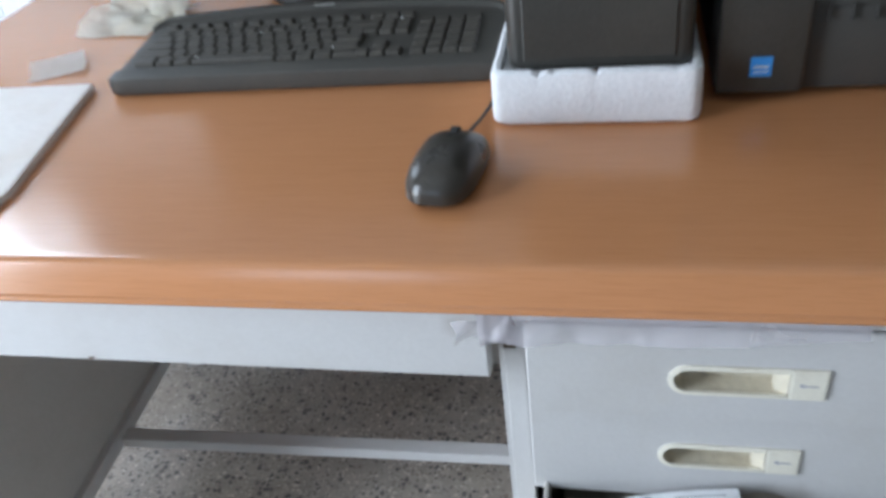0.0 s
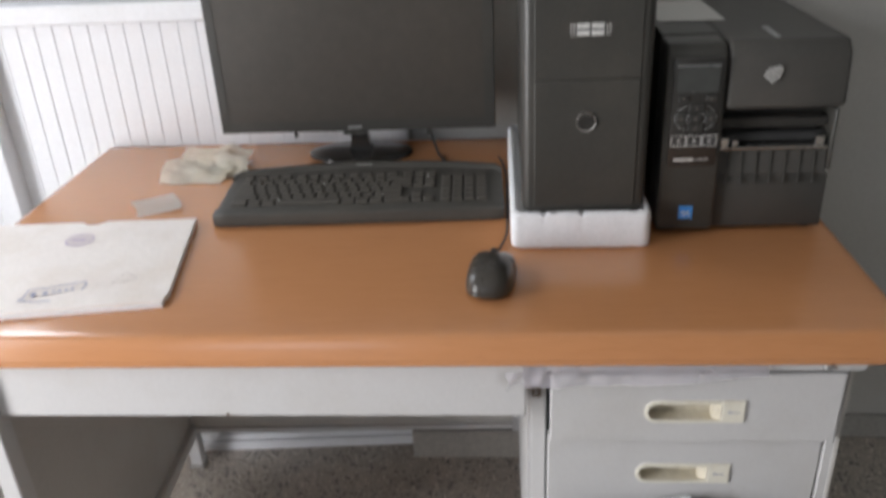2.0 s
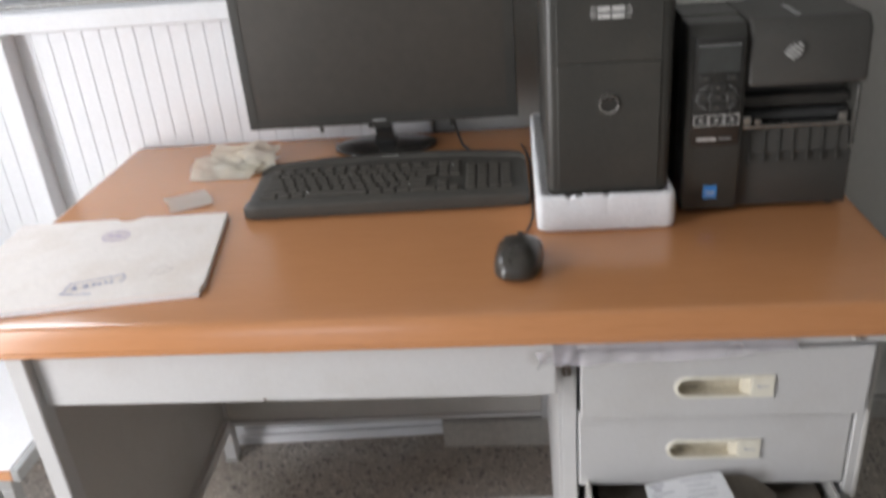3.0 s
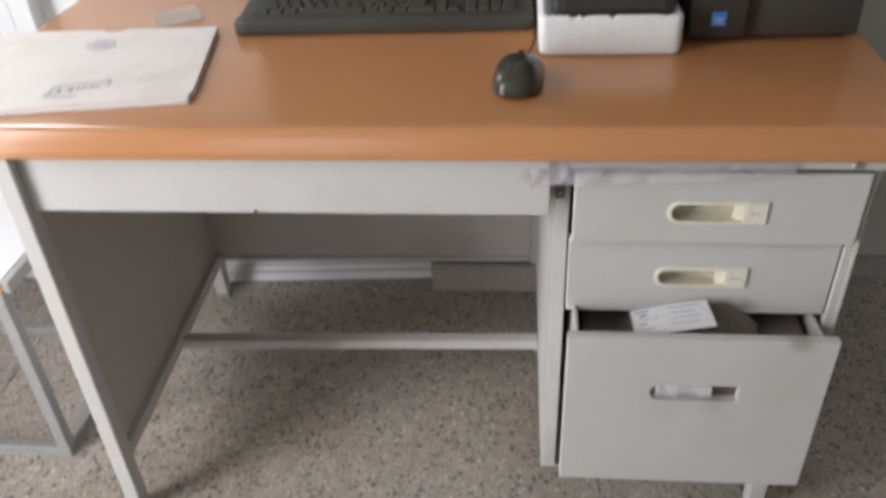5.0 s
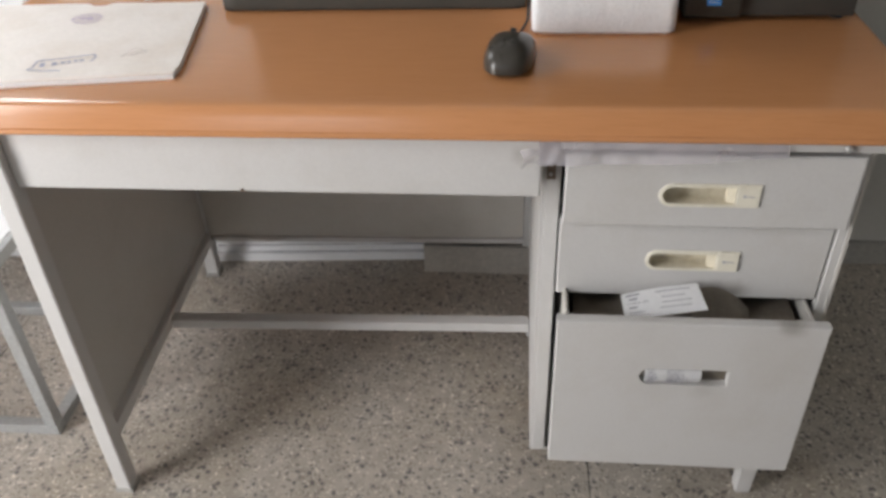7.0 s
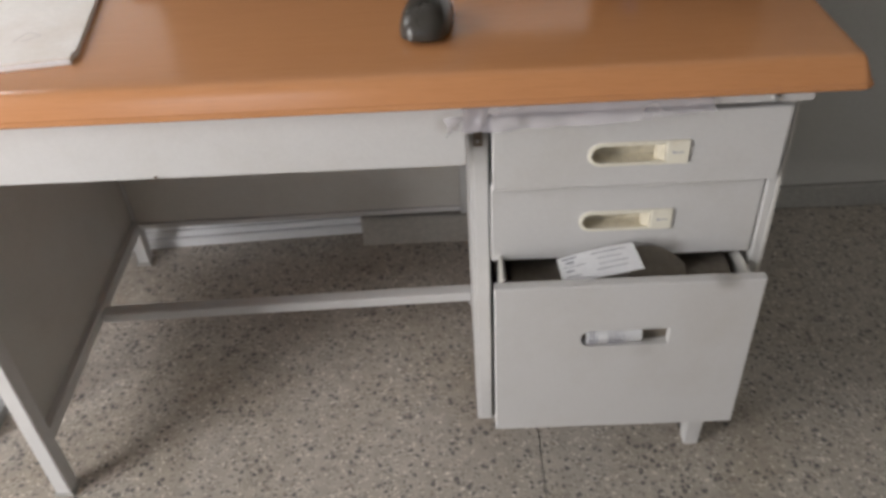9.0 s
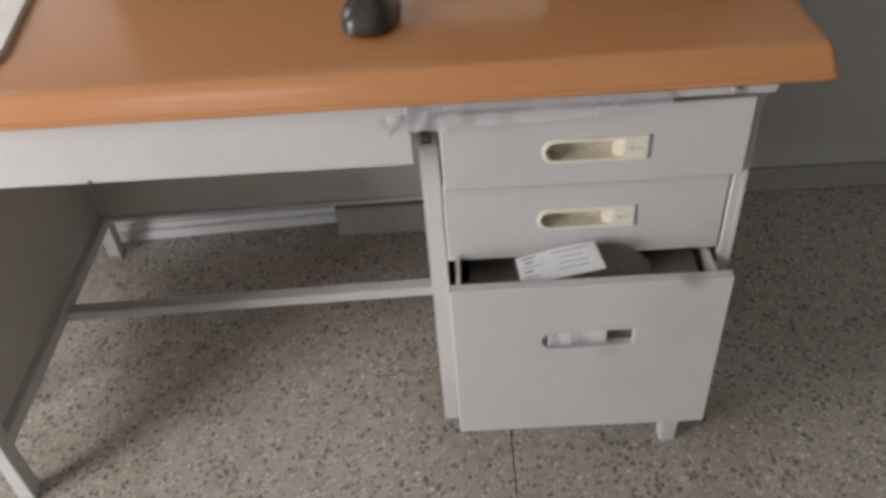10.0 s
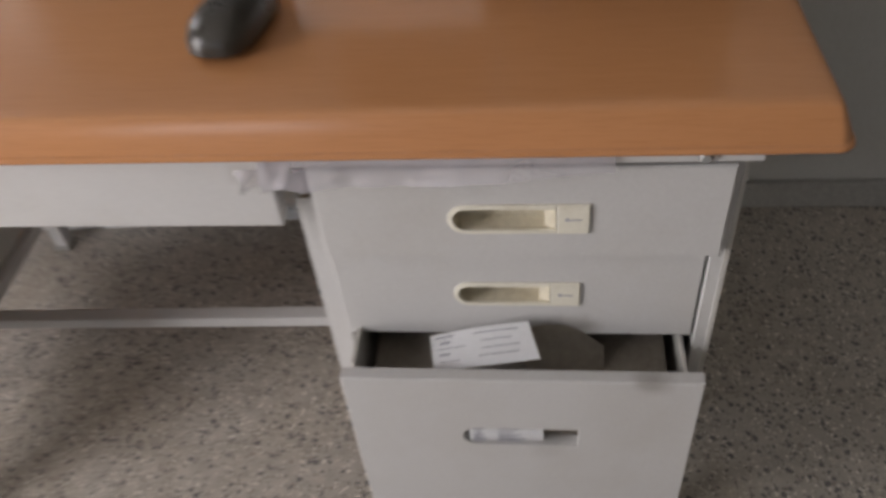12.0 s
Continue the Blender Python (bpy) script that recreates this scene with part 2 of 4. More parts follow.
def thing(name, at, label, category, group="", kind=""):
    ob = tagged(new(name), label, category, group, kind)
    ob.location = at
    ob.empty_display_size = 0.05
    ORIGIN[ob.name] = Vector(at)
    return ob


def part(name, bm, material, parent=None, label="", smooth=False):
    """Links a bmesh, drawn in world metres, as one mesh object under a thing or a part."""
    root = ORIGIN[parent.name] if parent else Vector((0, 0, 0))
    bmesh.ops.translate(bm, verts=bm.verts, vec=-root)
    bmesh.ops.recalc_face_normals(bm, faces=bm.faces)
    me = bpy.data.meshes.new(name)
    bm.to_mesh(me)
    bm.free()
    me.materials.append(material)
    for p in me.polygons:
        p.use_smooth = smooth
    ob = new(name, me)
    if smooth:
        me.set_sharp_from_angle(angle=radians(35))
    if parent:
        ob.parent = parent
        ORIGIN[ob.name] = root
    if label:
        tagged(ob, label)
    return ob


def solo(name, bm, material, at, label, category, group="", kind="", smooth=False):
    """A thing that is one mesh, with its origin at its base."""
    bmesh.ops.translate(bm, verts=bm.verts, vec=-Vector(at))
    ob = part(name, bm, material, None, "", smooth)
    ob.location = at
    ORIGIN[ob.name] = Vector(at)
    return tagged(ob, label, category, group, kind)


def box(x0, x1, y0, y1, z0, z1, bevel=0.0, seg=2, bm=None):
    bm = bm or bmesh.new()
    g = bmesh.ops.create_cube(bm, size=1)
    vs = g["verts"]
    for v in vs:
        v.co = Vector(((x0 + x1) / 2 + v.co.x * (x1 - x0), (y0 + y1) / 2 + v.co.y * (y1 - y0), (z0 + z1) / 2 + v.co.z * (z1 - z0)))
    if bevel:
        es = list({e for v in vs for e in v.link_edges})
        bmesh.ops.bevel(bm, geom=es, offset=bevel, segments=seg, profile=0.5, affect="EDGES")
    return bm


def rod(p, q, r, seg=12, r2=None, bm=None):
    bm = bm or bmesh.new()
    p, q = Vector(p), Vector(q)
    d = q - p
    m = Matrix.Translation((p + q) / 2) @ d.to_track_quat("Z", "Y").to_matrix().to_4x4()
    bmesh.ops.create_cone(bm, cap_ends=True, segments=seg, radius1=r, radius2=r if r2 is None else r2, depth=d.length, matrix=m)
    return bm


def sweep(points, r, seg=8, bm=None):
    bm = bm or bmesh.new()
    pts = [Vector(p) for p in points]
    rings = []
    for i, p in enumerate(pts):
        d = (pts[min(i + 1, len(pts) - 1)] - pts[max(i - 1, 0)]).normalized()
        side = d.orthogonal().normalized() if abs(d.z) > 0.95 else d.cross(Vector((0, 0, 1))).normalized()
        up = side.cross(d)
        rings.append([bm.verts.new(p + r * (math.cos(a) * side + math.sin(a) * up)) for a in [k * 2 * math.pi / seg for k in range(seg)]])
    for a, b in zip(rings, rings[1:]):
        for k in range(seg):
            bm.faces.new((a[k], a[(k + 1) % seg], b[(k + 1) % seg], b[k]))
    bm.faces.new(rings[0])
    bm.faces.new(rings[-1])
    return bm


def spline(points, n=8):
    pts = [Vector(p) for p in points]
    pts = [2 * pts[0] - pts[1]] + pts + [2 * pts[-1] - pts[-2]]
    out = []
    for a, b, c, d in zip(pts, pts[1:], pts[2:], pts[3:]):
        for k in range(n):
            t = k / n
            out.append(0.5 * (2 * b + (c - a) * t + (2 * a - 5 * b + 4 * c - d) * t * t + (3 * b - 3 * c + d - a) * t ** 3))
    return out + [pts[-2]]


def rounded(x0, x1, y0, y1, r, seg=6):
    pts = []
    for cx, cy, a0 in ((x1 - r, y1 - r, 0), (x0 + r, y1 - r, 90), (x0 + r, y0 + r, 180), (x1 - r, y0 + r, 270)):
        for k in range(seg + 1):
            a = radians(a0 + 90 * k / seg)
            pts.append((cx + r * math.cos(a), cy + r * math.sin(a)))
    return pts


def loops(levels, bm=None, cap=True):
    """Skins closed loops of equally many points, and caps both ends."""
    bm = bm or bmesh.new()
    rings = [[bm.verts.new(p) for p in lv] for lv in levels]
    n = len(rings[0])
    for a, b in zip(rings, rings[1:]):
        for k in range(n):
            bm.faces.new((a[k], a[(k + 1) % n], b[(k + 1) % n], b[k]))
    if cap is True:
        bm.faces.new(rings[0][::-1])
    if cap:
        bm.faces.new(rings[-1])
    return bm


def dee(x0, x1, z0, z1, n=10):
    """An upright outline with a round end at x0 and a square end at x1, as (x, z)."""
    r = (z1 - z0) / 2
    c = [(x0 + r - r * math.sin(math.pi * k / n), z0 + r + r * math.cos(math.pi * k / n)) for k in range(n + 1)]
    return c + [(x1, z0), (x1, z1)]


def front_with_hole(x0, x1, z0, z1, y0, y1, hole, bevel=0.0015):
    """An upright sheet between y0 (front) and y1 with a hole of the outline given."""
    bm = bmesh.new()

    def ring(pts, y):
        return [bm.verts.new((x, y, z)) for x, z in pts]

    def skin(a, b):
        for k in range(len(a)):
            bm.faces.new((a[k], a[(k + 1) % len(a)], b[(k + 1) % len(b)], b[k]))

    outer = [(x0, z0), (x1, z0), (x1, z1), (x0, z1)]
    small = [(x0 + bevel, z0 + bevel), (x1 - bevel, z0 + bevel), (x1 - bevel, z1 - bevel), (x0 + bevel, z1 - bevel)]
    fo, so, bo = ring(small, y0), ring(outer, y0 + bevel), ring(outer, y1)
    fi, bi = ring(hole, y0), ring(hole, y1)
    for a, b in ((fo, so), (so, bo), (fi, bi)):
        skin(a, b)
    for o, i in ((fo, fi), (bo, bi)):
        es = [bm.edges.get((l[k], l[(k + 1) % len(l)])) for l in (o, i) for k in range(len(l))]
        bmesh.ops.triangle_fill(bm, use_beauty=True, edges=es)
    return bm


# ---- the room ----
XW, XE, YS, YN, ZC = -2.0, 2.3, -3.2, 0.725, 2.85
T = 0.12


def wall(name, pieces, material, label):
    w = thing(name, (pieces[0][0], pieces[0][2], 0), label, "wall", kind="structure")
    bm = bmesh.new()
    for p in pieces:
        box(*p, bm=bm)
    part("wall_body", bm, material, w)
    return w


WX0, WX1, WZ0, WZ1 = -1.96, -0.2, 1.0, 1.95
wall_north = wall("wall_north", [(WX1, XE, YN, YN + T, 0, ZC), (XW, WX1, YN, YN + T, WZ1, ZC), (XW, WX0, YN, YN + T, 0, WZ1),
                                 (WX0, WX1, YN + 0.01, YN + T, 0, WZ0)], WALL, "pale grey-green painted wall, scuffed low down")
wall_west = wall("wall_west", [(XW - T, XW, YS, -1.96, 0, ZC), (XW - T, XW, -0.64, YN + T, 0, ZC), (XW - T, XW, -1.96, -0.64, 2.15, ZC)], ROOM, "plain unseen wall with an open doorway, darkened to cut bounced light")
wall_south = wall("wall_south", [(XW - T, -1.92, YS - T, YS, 0, ZC), (-0.58, XE + T, YS - T, YS, 0, ZC), (-1.92, -0.58, YS - T, YS, 0, 1.23), (-1.92, -0.58, YS - T, YS, 2.47, ZC)], ROOM, "plain unseen wall with a window, darkened to cut bounced light")
wall_east = wall("wall_east", [(XE, XE + T, YS, YN + T, 0, ZC)], ROOM, "plain unseen wall, darkened to cut bounced light")
solo("ceiling", box(XW - T, XE + T, YS - T, YN + T, ZC, ZC + 0.1), CEILING, (0, 0, ZC), "plain unseen ceiling, greyed to cut bounced light", "ceiling", kind="structure")
floor_bed = solo("floor", box(XW - T, XE + T, YS - T, YN + T, -0.1, -0.006), SKIRT, (0, 0, -0.1), "worn grey terrazzo floor with dark and pale chips", "floor", kind="structure")

skirting = solo("baseboard", box(0.3005, XE, YN - 0.016, YN, 0, 0.060, 0.005, 3), SKIRT, (0.9, YN, 0), "dull grey skirting along the wall foot", "skirting", kind="structure")
solo("trim", box(-0.236, 0.3, 0.636, YN - 0.016, 0, 0.077, 0.004), CONCRETE, (0, 0.68, 0), "rendered grey plinth block at the wall foot", "plinth", kind="structure")

solo("trim_ledge", box(-0.2, XE, YN - 0.022, YN, 1.060, 1.078, 0.003), SKIRT, (0.9, YN, 1.06), "narrow grey ledge along the wall", "ledge", kind="structure")

# white stepped threshold under the panelling, out of line with the wall beside the desk
step_bm = bmesh.new()
for y, z0, z1 in ((0.0, 0, 0.023), (0.011, 0.023, 0.038), (0.018, 0.038, 0.080)):
    box(WX0, -0.762, 0.655 + y, YN + 0.008, z0, z1, 0.002, bm=step_bm)
    run = box(-0.7615, -0.239, 0.655 + y, YN + 0.008, z0, z1, 0.002)
    for v in run.verts:
        if v.co.y < 0.70:
            v.co.y += 0.030 * (v.co.x + 0.7615) / 0.5225
    joined = bpy.data.meshes.new("step")
    run.to_mesh(joined)
    run.free()
    step_bm.from_mesh(joined)
    bpy.data.meshes.remove(joined)
solo("trim_white", step_bm, WHITE, (-1, 0.69, 0), "stepped white painted threshold, dusty on its ledges", "threshold", kind="structure")

# ---- white boarded panels with the meshed window above ----
panel = thing("wall_panel", (-0.6, 0.70, 0.08), "white painted tongue-and-groove boarding below the window", "panel", kind="structure")
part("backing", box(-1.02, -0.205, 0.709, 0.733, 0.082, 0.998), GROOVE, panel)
side_panel = thing("wall_panel", (-1.5, 0.66, 0.08), "white painted boarding standing forward of the next panel", "panel", kind="structure")
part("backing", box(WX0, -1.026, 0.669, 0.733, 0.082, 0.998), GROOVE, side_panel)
part("edge_board", box(-1.0255, -1.013, 0.655, 0.708, 0.082, 0.998, 0.002), WHITE, side_panel)
SLAT = 0.0350


def slats(x_end, count, y, parent):
    bm = box(-SLAT + 0.0008, 0, 0, 0.008, 0.084, 0.998, 0.0009, 1)
    bmesh.ops.recalc_face_normals(bm, faces=bm.faces)
    me = bpy.data.meshes.new("slat")
    bm.to_mesh(me)
    bm.free()
    me.materials.append(WHITE)
    for k in range(count):
        ob = new("slat", me)
        ob.parent = parent
        ob.location = Vector((x_end - k * SLAT, y, 0)) - ORIGIN[parent.name]


slats(-0.2086, 23, 0.7005, panel)
slats(-1.027, 27, 0.6605, side_panel)
solo("window_sill", box(WX0, -0.2, 0.655, 0.80, 1.000, 1.037, 0.004, 3), WHITE, (-1, 0.7, 1.000), "thick white painted window sill", "window sill", kind="structure")

window_1 = thing("window_1", (-1.0, 0.71, 1.037), "window covered with square wire mesh", "window", kind="structure")
for x0, x1, z0, z1 in ((WX0, WX1, 1.0368, 1.045), (WX0, WX1, 1.92, 1.949), (WX1 - 0.03, WX1, 1.045, 1.92), (WX0, WX0 + 0.03, 1.045, 1.92), (-1.10, -1.065, 1.045, 1.92)):
    part("frame", box(x0, x1, 0.715, 0.74, z0, z1, 0.002), GREY_SIDE, window_1)
MESH = 0.0375
for k in range(45):
    x = WX1 - 0.035 - k * MESH
    if x > WX0:
        part("wire", rod((x, 0.713, 1.038), (x, 0.713, 1.92), 0.0013, 6), WIRE, window_1)
for k in range(23):
    part("wire", rod((WX0, 0.711, 1.060 + k * MESH), (WX1, 0.711, 1.060 + k * MESH), 0.0013, 6), WIRE, window_1)
# the backdrop glows by itself to read as daylit
solo("backdrop", box(-6, 5, 2.6, 2.62, 0, 5), OUTSIDE, (0, 2.6, 0), "dull grey rendered wall outside the window, with a weak glow for daylight", "outside wall", kind="structure")

# ---- desk ----
desk = thing("desk", (-0.18, 0.33, 0), "steel office desk with an orange wood-grain top and grey enamel frame", "desk")


def desk_top():
    x0, x1, y0, y1 = -0.827, 0.458, -0.027, 0.690
    prof = [(0.030, 0.7505), (0.022, 0.7503), (0.0175, 0.7497), (0.0150, 0.7485), (0.0130, 0.7460), (0.0075, 0.733), (0.003, 0.721), (0.0008, 0.7195), (0.0, 0.7165), (0.001, 0.7140), (0.004, 0.7115), (0.016, 0.7090), (0.03, 0.7080)]
    lv = [[(x, y, z) for x, y in rounded(x0 + d, x1 - d, y0 + d, y1, 0.014 - min(d, 0.011) * 0.8, 8)] for d, z in prof]
    return loops(lv)


part("tabletop", desk_top(), WOOD, desk, "glossy orange-brown wood-grain top with a rounded lip", smooth=True)
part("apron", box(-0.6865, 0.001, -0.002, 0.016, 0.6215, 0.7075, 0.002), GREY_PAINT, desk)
part("chip", rod((-0.381, -0.0035, 0.6245), (-0.381, 0.0, 0.6245), 0.0022, 10), RUST, desk, "dark chip in the paint")
LX0, LX1 = -0.713, -0.687
part("leg", box(LX0, LX1, -0.016, 0.014, 0.003, 0.7075, 0.0025), GREY_PAINT, desk)
part("leg", box(-0.7495, -0.7215, 0.597, 0.625, 0.003, 0.7075, 0.0025), GREY_PAINT, desk)
for x, y in ((-0.700, -0.001), (-0.7355, 0.611)):
    part("foot_cap", box(x - 0.0165, x + 0.0165, y - 0.0165, y + 0.0165, 0, 0.010, 0.002), SKIRT, desk, "scuffed grey foot cap")


def slant(bm, axis, along, start, end, amount):
    """Shears a mesh: its axis shifts by up to amount as along runs from start to end."""
    for v in bm.verts:
        v.co[axis] += amount * (v.co[along] - start) / (end - start)
    return bm


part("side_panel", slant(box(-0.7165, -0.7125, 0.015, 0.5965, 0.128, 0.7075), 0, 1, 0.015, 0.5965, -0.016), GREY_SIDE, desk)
part("lower_rail", slant(box(-0.7225, -0.6985, 0.015, 0.5965, 0.100, 0.127, 0.002), 0, 1, 0.015, 0.5965, -0.017), GREY_PAINT, desk)
modesty = box(-0.720, -0.0095, 0.598, 0.6015, 0.112, 0.7075)
for v in modesty.verts:
    if v.co.z < 0.2 and v.co.x > -0.3:
        v.co.z += 0.013
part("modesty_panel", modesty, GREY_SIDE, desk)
part("back_rail", slant(box(-0.720, -0.0095, 0.591, 0.5975, 0.1095, 0.1205, 0.001), 2, 0, -0.72, 0, 0.013), GREY_PAINT, desk)
part("stretcher", slant(box(-0.7065, 0.003, 0.306, 0.332, 0.098, 0.1185, 0.002), 2, 0, -0.70, 0, 0.019), GREY_PAINT, desk)
part("weld_seam", box(-0.001, 0.0035, 0.302, 0.338, 0.111, 0.117, 0.001), GREY_PAINT, desk)

# pedestal carcass
PX0, PX1, PB = 0.004, 0.3945, 0.108
part("pedestal_side", box(PX0, PX0 + 0.0040, 0.031, 0.599, PB, 0.7075), GREY_PAINT, desk)
part("back_post", box(-0.009, 0.008, 0.600, 0.6135, PB, 0.7075, 0.0015), GREY_PAINT, desk)
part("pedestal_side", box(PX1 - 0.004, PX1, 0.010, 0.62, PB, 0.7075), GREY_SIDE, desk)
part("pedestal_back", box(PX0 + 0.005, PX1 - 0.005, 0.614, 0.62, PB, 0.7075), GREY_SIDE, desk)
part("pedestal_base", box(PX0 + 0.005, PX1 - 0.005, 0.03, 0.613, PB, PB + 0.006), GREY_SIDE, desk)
part("front_post", box(0.0085, 0.0280, 0.029, 0.043, PB + 0.001, 0.7075, 0.0015), GREY_PAINT, desk)
part("front_post", box(0.3785, 0.3950, 0.0115, 0.026, PB, 0.7, 0.0015), GREY_PAINT, desk)
part("lock_bracket", box(0.0095, 0.021, 0.0235, 0.0285, 0.632, 0.664, 0.001), RUST, desk, "rusty steel lock bracket")
for z in (0.640, 0.655):
    part("rivet", rod((0.0145, 0.0215, z), (0.0145, 0.024, z), 0.0025, 10), STEEL, desk)
part("top_rail", box(0.024, 0.399, -0.010, 0.012, 0.6945, 0.7075, 0.0015), GREY_PAINT, desk)
screw = rod((0.3535, -0.0105, 0.7005), (0.3535, -0.0145, 0.7005), 0.0062, 20, 0.0035)
part("screw", screw, STEEL, desk, "domed grey screw head", smooth=True)
for y in (0.046, 0.575):
    f = loops([[(x, yy, z) for x, yy in rounded(0.370 - w, 0.370 + w, y + 0.014 - w, y + 0.014 + w, 0.003, 2)] for w, z in ((0.0125, 0.0), (0.0135, 0.01), (0.0155, 0.11), (0.0155, PB))])
    part("foot", f, GREY_PAINT, desk)
for z in (0.1735, 0.455):
    part("drawer_runner", box(0.375, 0.3905, 0.03, 0.55, z + 0.02, z + 0.034), STEEL, desk)
    part("drawer_runner", box(0.0085, 0.0215, 0.045, 0.55, z + 0.02, z + 0.034), STEEL, desk)


def cup_handle(x0, x1, z0, z1, y, drawer):
    """A cream recessed pull: rim, hollow and a square card plate at its end."""
    xm = x1 - 0.0285
    outs, ins = dee(x0, xm, z0, z1), dee(x0 + 0.0045, xm - 0.001, z0 + 0.0045, z1 - 0.0045)
    deep = dee(x0 + 0.0020, xm - 0.010, z0 + 0.0035, z1 - 0.003)
    lv = [[(x, yy, z) for x, z in pts] for pts, yy in ((outs, y + 0.001), (outs, y - 0.0015), (ins, y - 0.0022), (ins, y + 0.0005), (outs, y + 0.001))]
    h = part("handle", loops(lv, cap=False), CREAM, drawer, "cream plastic recessed pull, grubby and darkened for shade inside")
    part("cup", loops([[(x, yy, z) for x, z in pts] for pts, yy in ((ins, y + 0.0003), (deep, y + 0.004), (deep, y + 0.014), (ins, y + 0.018))], cap="end"), CUP, h, "inside of the pull, grubby and darkened for shade")
    part("card_plate", box(xm + 0.0005, x1, y - 0.0025, y + 0.004, z0, z1, 0.0012), CREAM, h)
    mark = (x1 + xm) / 2
    part("arrow_mark", box(mark - 0.006, mark + 0.007, y - 0.0029, y - 0.0024, (z0 + z1) / 2 - 0.0006, (z0 + z1) / 2 + 0.0006), INK, h)
    part("arrow_head", box(mark - 0.0065, mark - 0.0035, y - 0.00295, y - 0.00245, (z0 + z1) / 2 - 0.0014, (z0 + z1) / 2 + 0.0022), INK, h)
    return h


def drawer(x0, x1, z0, z1, y, hx0, hx1, hz0, hz1, label):
    d = part("drawer", front_with_hole(x0, x1, z0, z1, y, y + 0.0105, dee(hx0 + 0.002, hx1 - 0.002, hz0 + 0.002, hz1 - 0.002)), GREY_PAINT, desk, label)
    cup_handle(hx0, hx1, hz0, hz1, y, d)
    bm = box(x0 + 0.012, x0 + 0.016, y + 0.011, y + 0.5, z0 + 0.012, z1 - 0.015)
    box(x1 - 0.018, x1 - 0.014, y + 0.011, y + 0.5, z0 + 0.012, z1 - 0.015, bm=bm)
    box(x0 + 0.0165, x1 - 0.0185, y + 0.03, y + 0.5, z0 + 0.012, z0 + 0.016, bm=bm)
    part("drawer_box", bm, GREY_SIDE, d)
    return d


drawer(0.0315, 0.3835, 0.5795, 0.6825, 0.0005, 0.147, 0.2695, 0.6105, 0.6435, "shallow pale grey drawer front, slightly proud")
drawer(0.0295, 0.3760, 0.4555, 0.5785, 0.0140, 0.144, 0.2655, 0.5005, 0.5325, "shallow pale grey drawer front, shut")

D3Y = -0.047
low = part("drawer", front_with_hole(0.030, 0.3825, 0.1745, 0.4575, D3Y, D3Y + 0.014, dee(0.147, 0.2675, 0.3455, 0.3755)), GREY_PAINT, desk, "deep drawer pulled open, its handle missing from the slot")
for x, top in ((0.040, 0.464), (0.366, 0.446)):
    part("drawer_side", box(x, x + 0.0045, D3Y + 0.0145, 0.42, 0.195, top, 0.001), GREY_SIDE, low)
bm = box(0.0485, 0.3615, D3Y + 0.0145, 0.42, 0.195, 0.200)
box(0.0485, 0.3615, 0.415, 0.42, 0.2005, 0.440, bm=bm)
box(0.0485, 0.3615, D3Y + 0.0145, D3Y + 0.0155, 0.2005, 0.335, bm=bm)
part("drawer_lining", bm, GREY_SIDE, low, "dull grey drawer lining")


def sheet(name, corner, u, v, nu, nv, lift, material, thick=0.0006):
    """A thin sheet spanned by u and v from a corner, lifted by lift(a, b)."""
    bm = bmesh.new()
    c, u, v = Vector(corner), Vector(u), Vector(v)
    g = [[bm.verts.new(c + u * (i / nu) + v * (j / nv) + Vector(lift(i / nu, j / nv))) for j in range(nv + 1)] for i in range(nu + 1)]
    for i in range(nu):
        for j in range(nv):
            bm.faces.new((g[i][j], g[i + 1][j], g[i + 1][j + 1], g[i][j + 1]))
    bmesh.ops.solidify(bm, geom=bm.faces[:], thickness=thick)
    return bm


# printed label sheets in the open drawer
LC, LU, LV = Vector((0.122, -0.027, 0.444)), Vector((0.100, 0.002, 0.0210)), Vector((-0.006, 0.027, 0.0185))


def label_curl(a, b):
    return (0.006 * a * (1 - b), 0.004 * b * b, 0.003 * math.sin(a * 3.0) * b + 0.001 * a * a * b)


label_sheet = solo("label_sheet", sheet("label_sheet", LC, LU, LV * 1.0, 14, 8, label_curl, PAPER), PAPER, LC, "curled white printed label sticking out of the open drawer", "label sheet", smooth=True)


def label_bar(a0, a1, b0, b1):
    n = LU.cross(LV).normalized()
    if n.y > 0:
        n = -n
    bm = bmesh.new()
    g = []
    for a in (a0, (a0 + a1) / 2, a1):
        g.append([bm.verts.new(LC + LU * a + LV * b + Vector(label_curl(a, b)) + n * 0.0012) for b in (b0, b1)])
    for p, q in zip(g, g[1:]):
        bm.faces.new((p[0], q[0], q[1], p[1]))
    return bm


for a0, a1, b0, b1 in ((0.06, 0.24, 0.86, 0.92), (0.44, 0.88, 0.85, 0.88), (0.10, 0.20, 0.70, 0.78), (0.06, 0.34, 0.58, 0.605), (0.5, 0.8, 0.66, 0.685), (0.5, 0.86, 0.47, 0.495), (0.08, 0.18, 0.40, 0.47), (0.45, 0.84, 0.28, 0.305), (0.07, 0.26, 0.22, 0.25)):
    part("print_bar", label_bar(a0, a1, b0, b1), INK, label_sheet)

# a second printed sheet behind the empty handle slot
def slot_bulge(b):
    return -0.0178 * max(0.0, math.sin(math.pi * min(1, max(0, (b - 0.22) / 0.56)))) ** 0.4


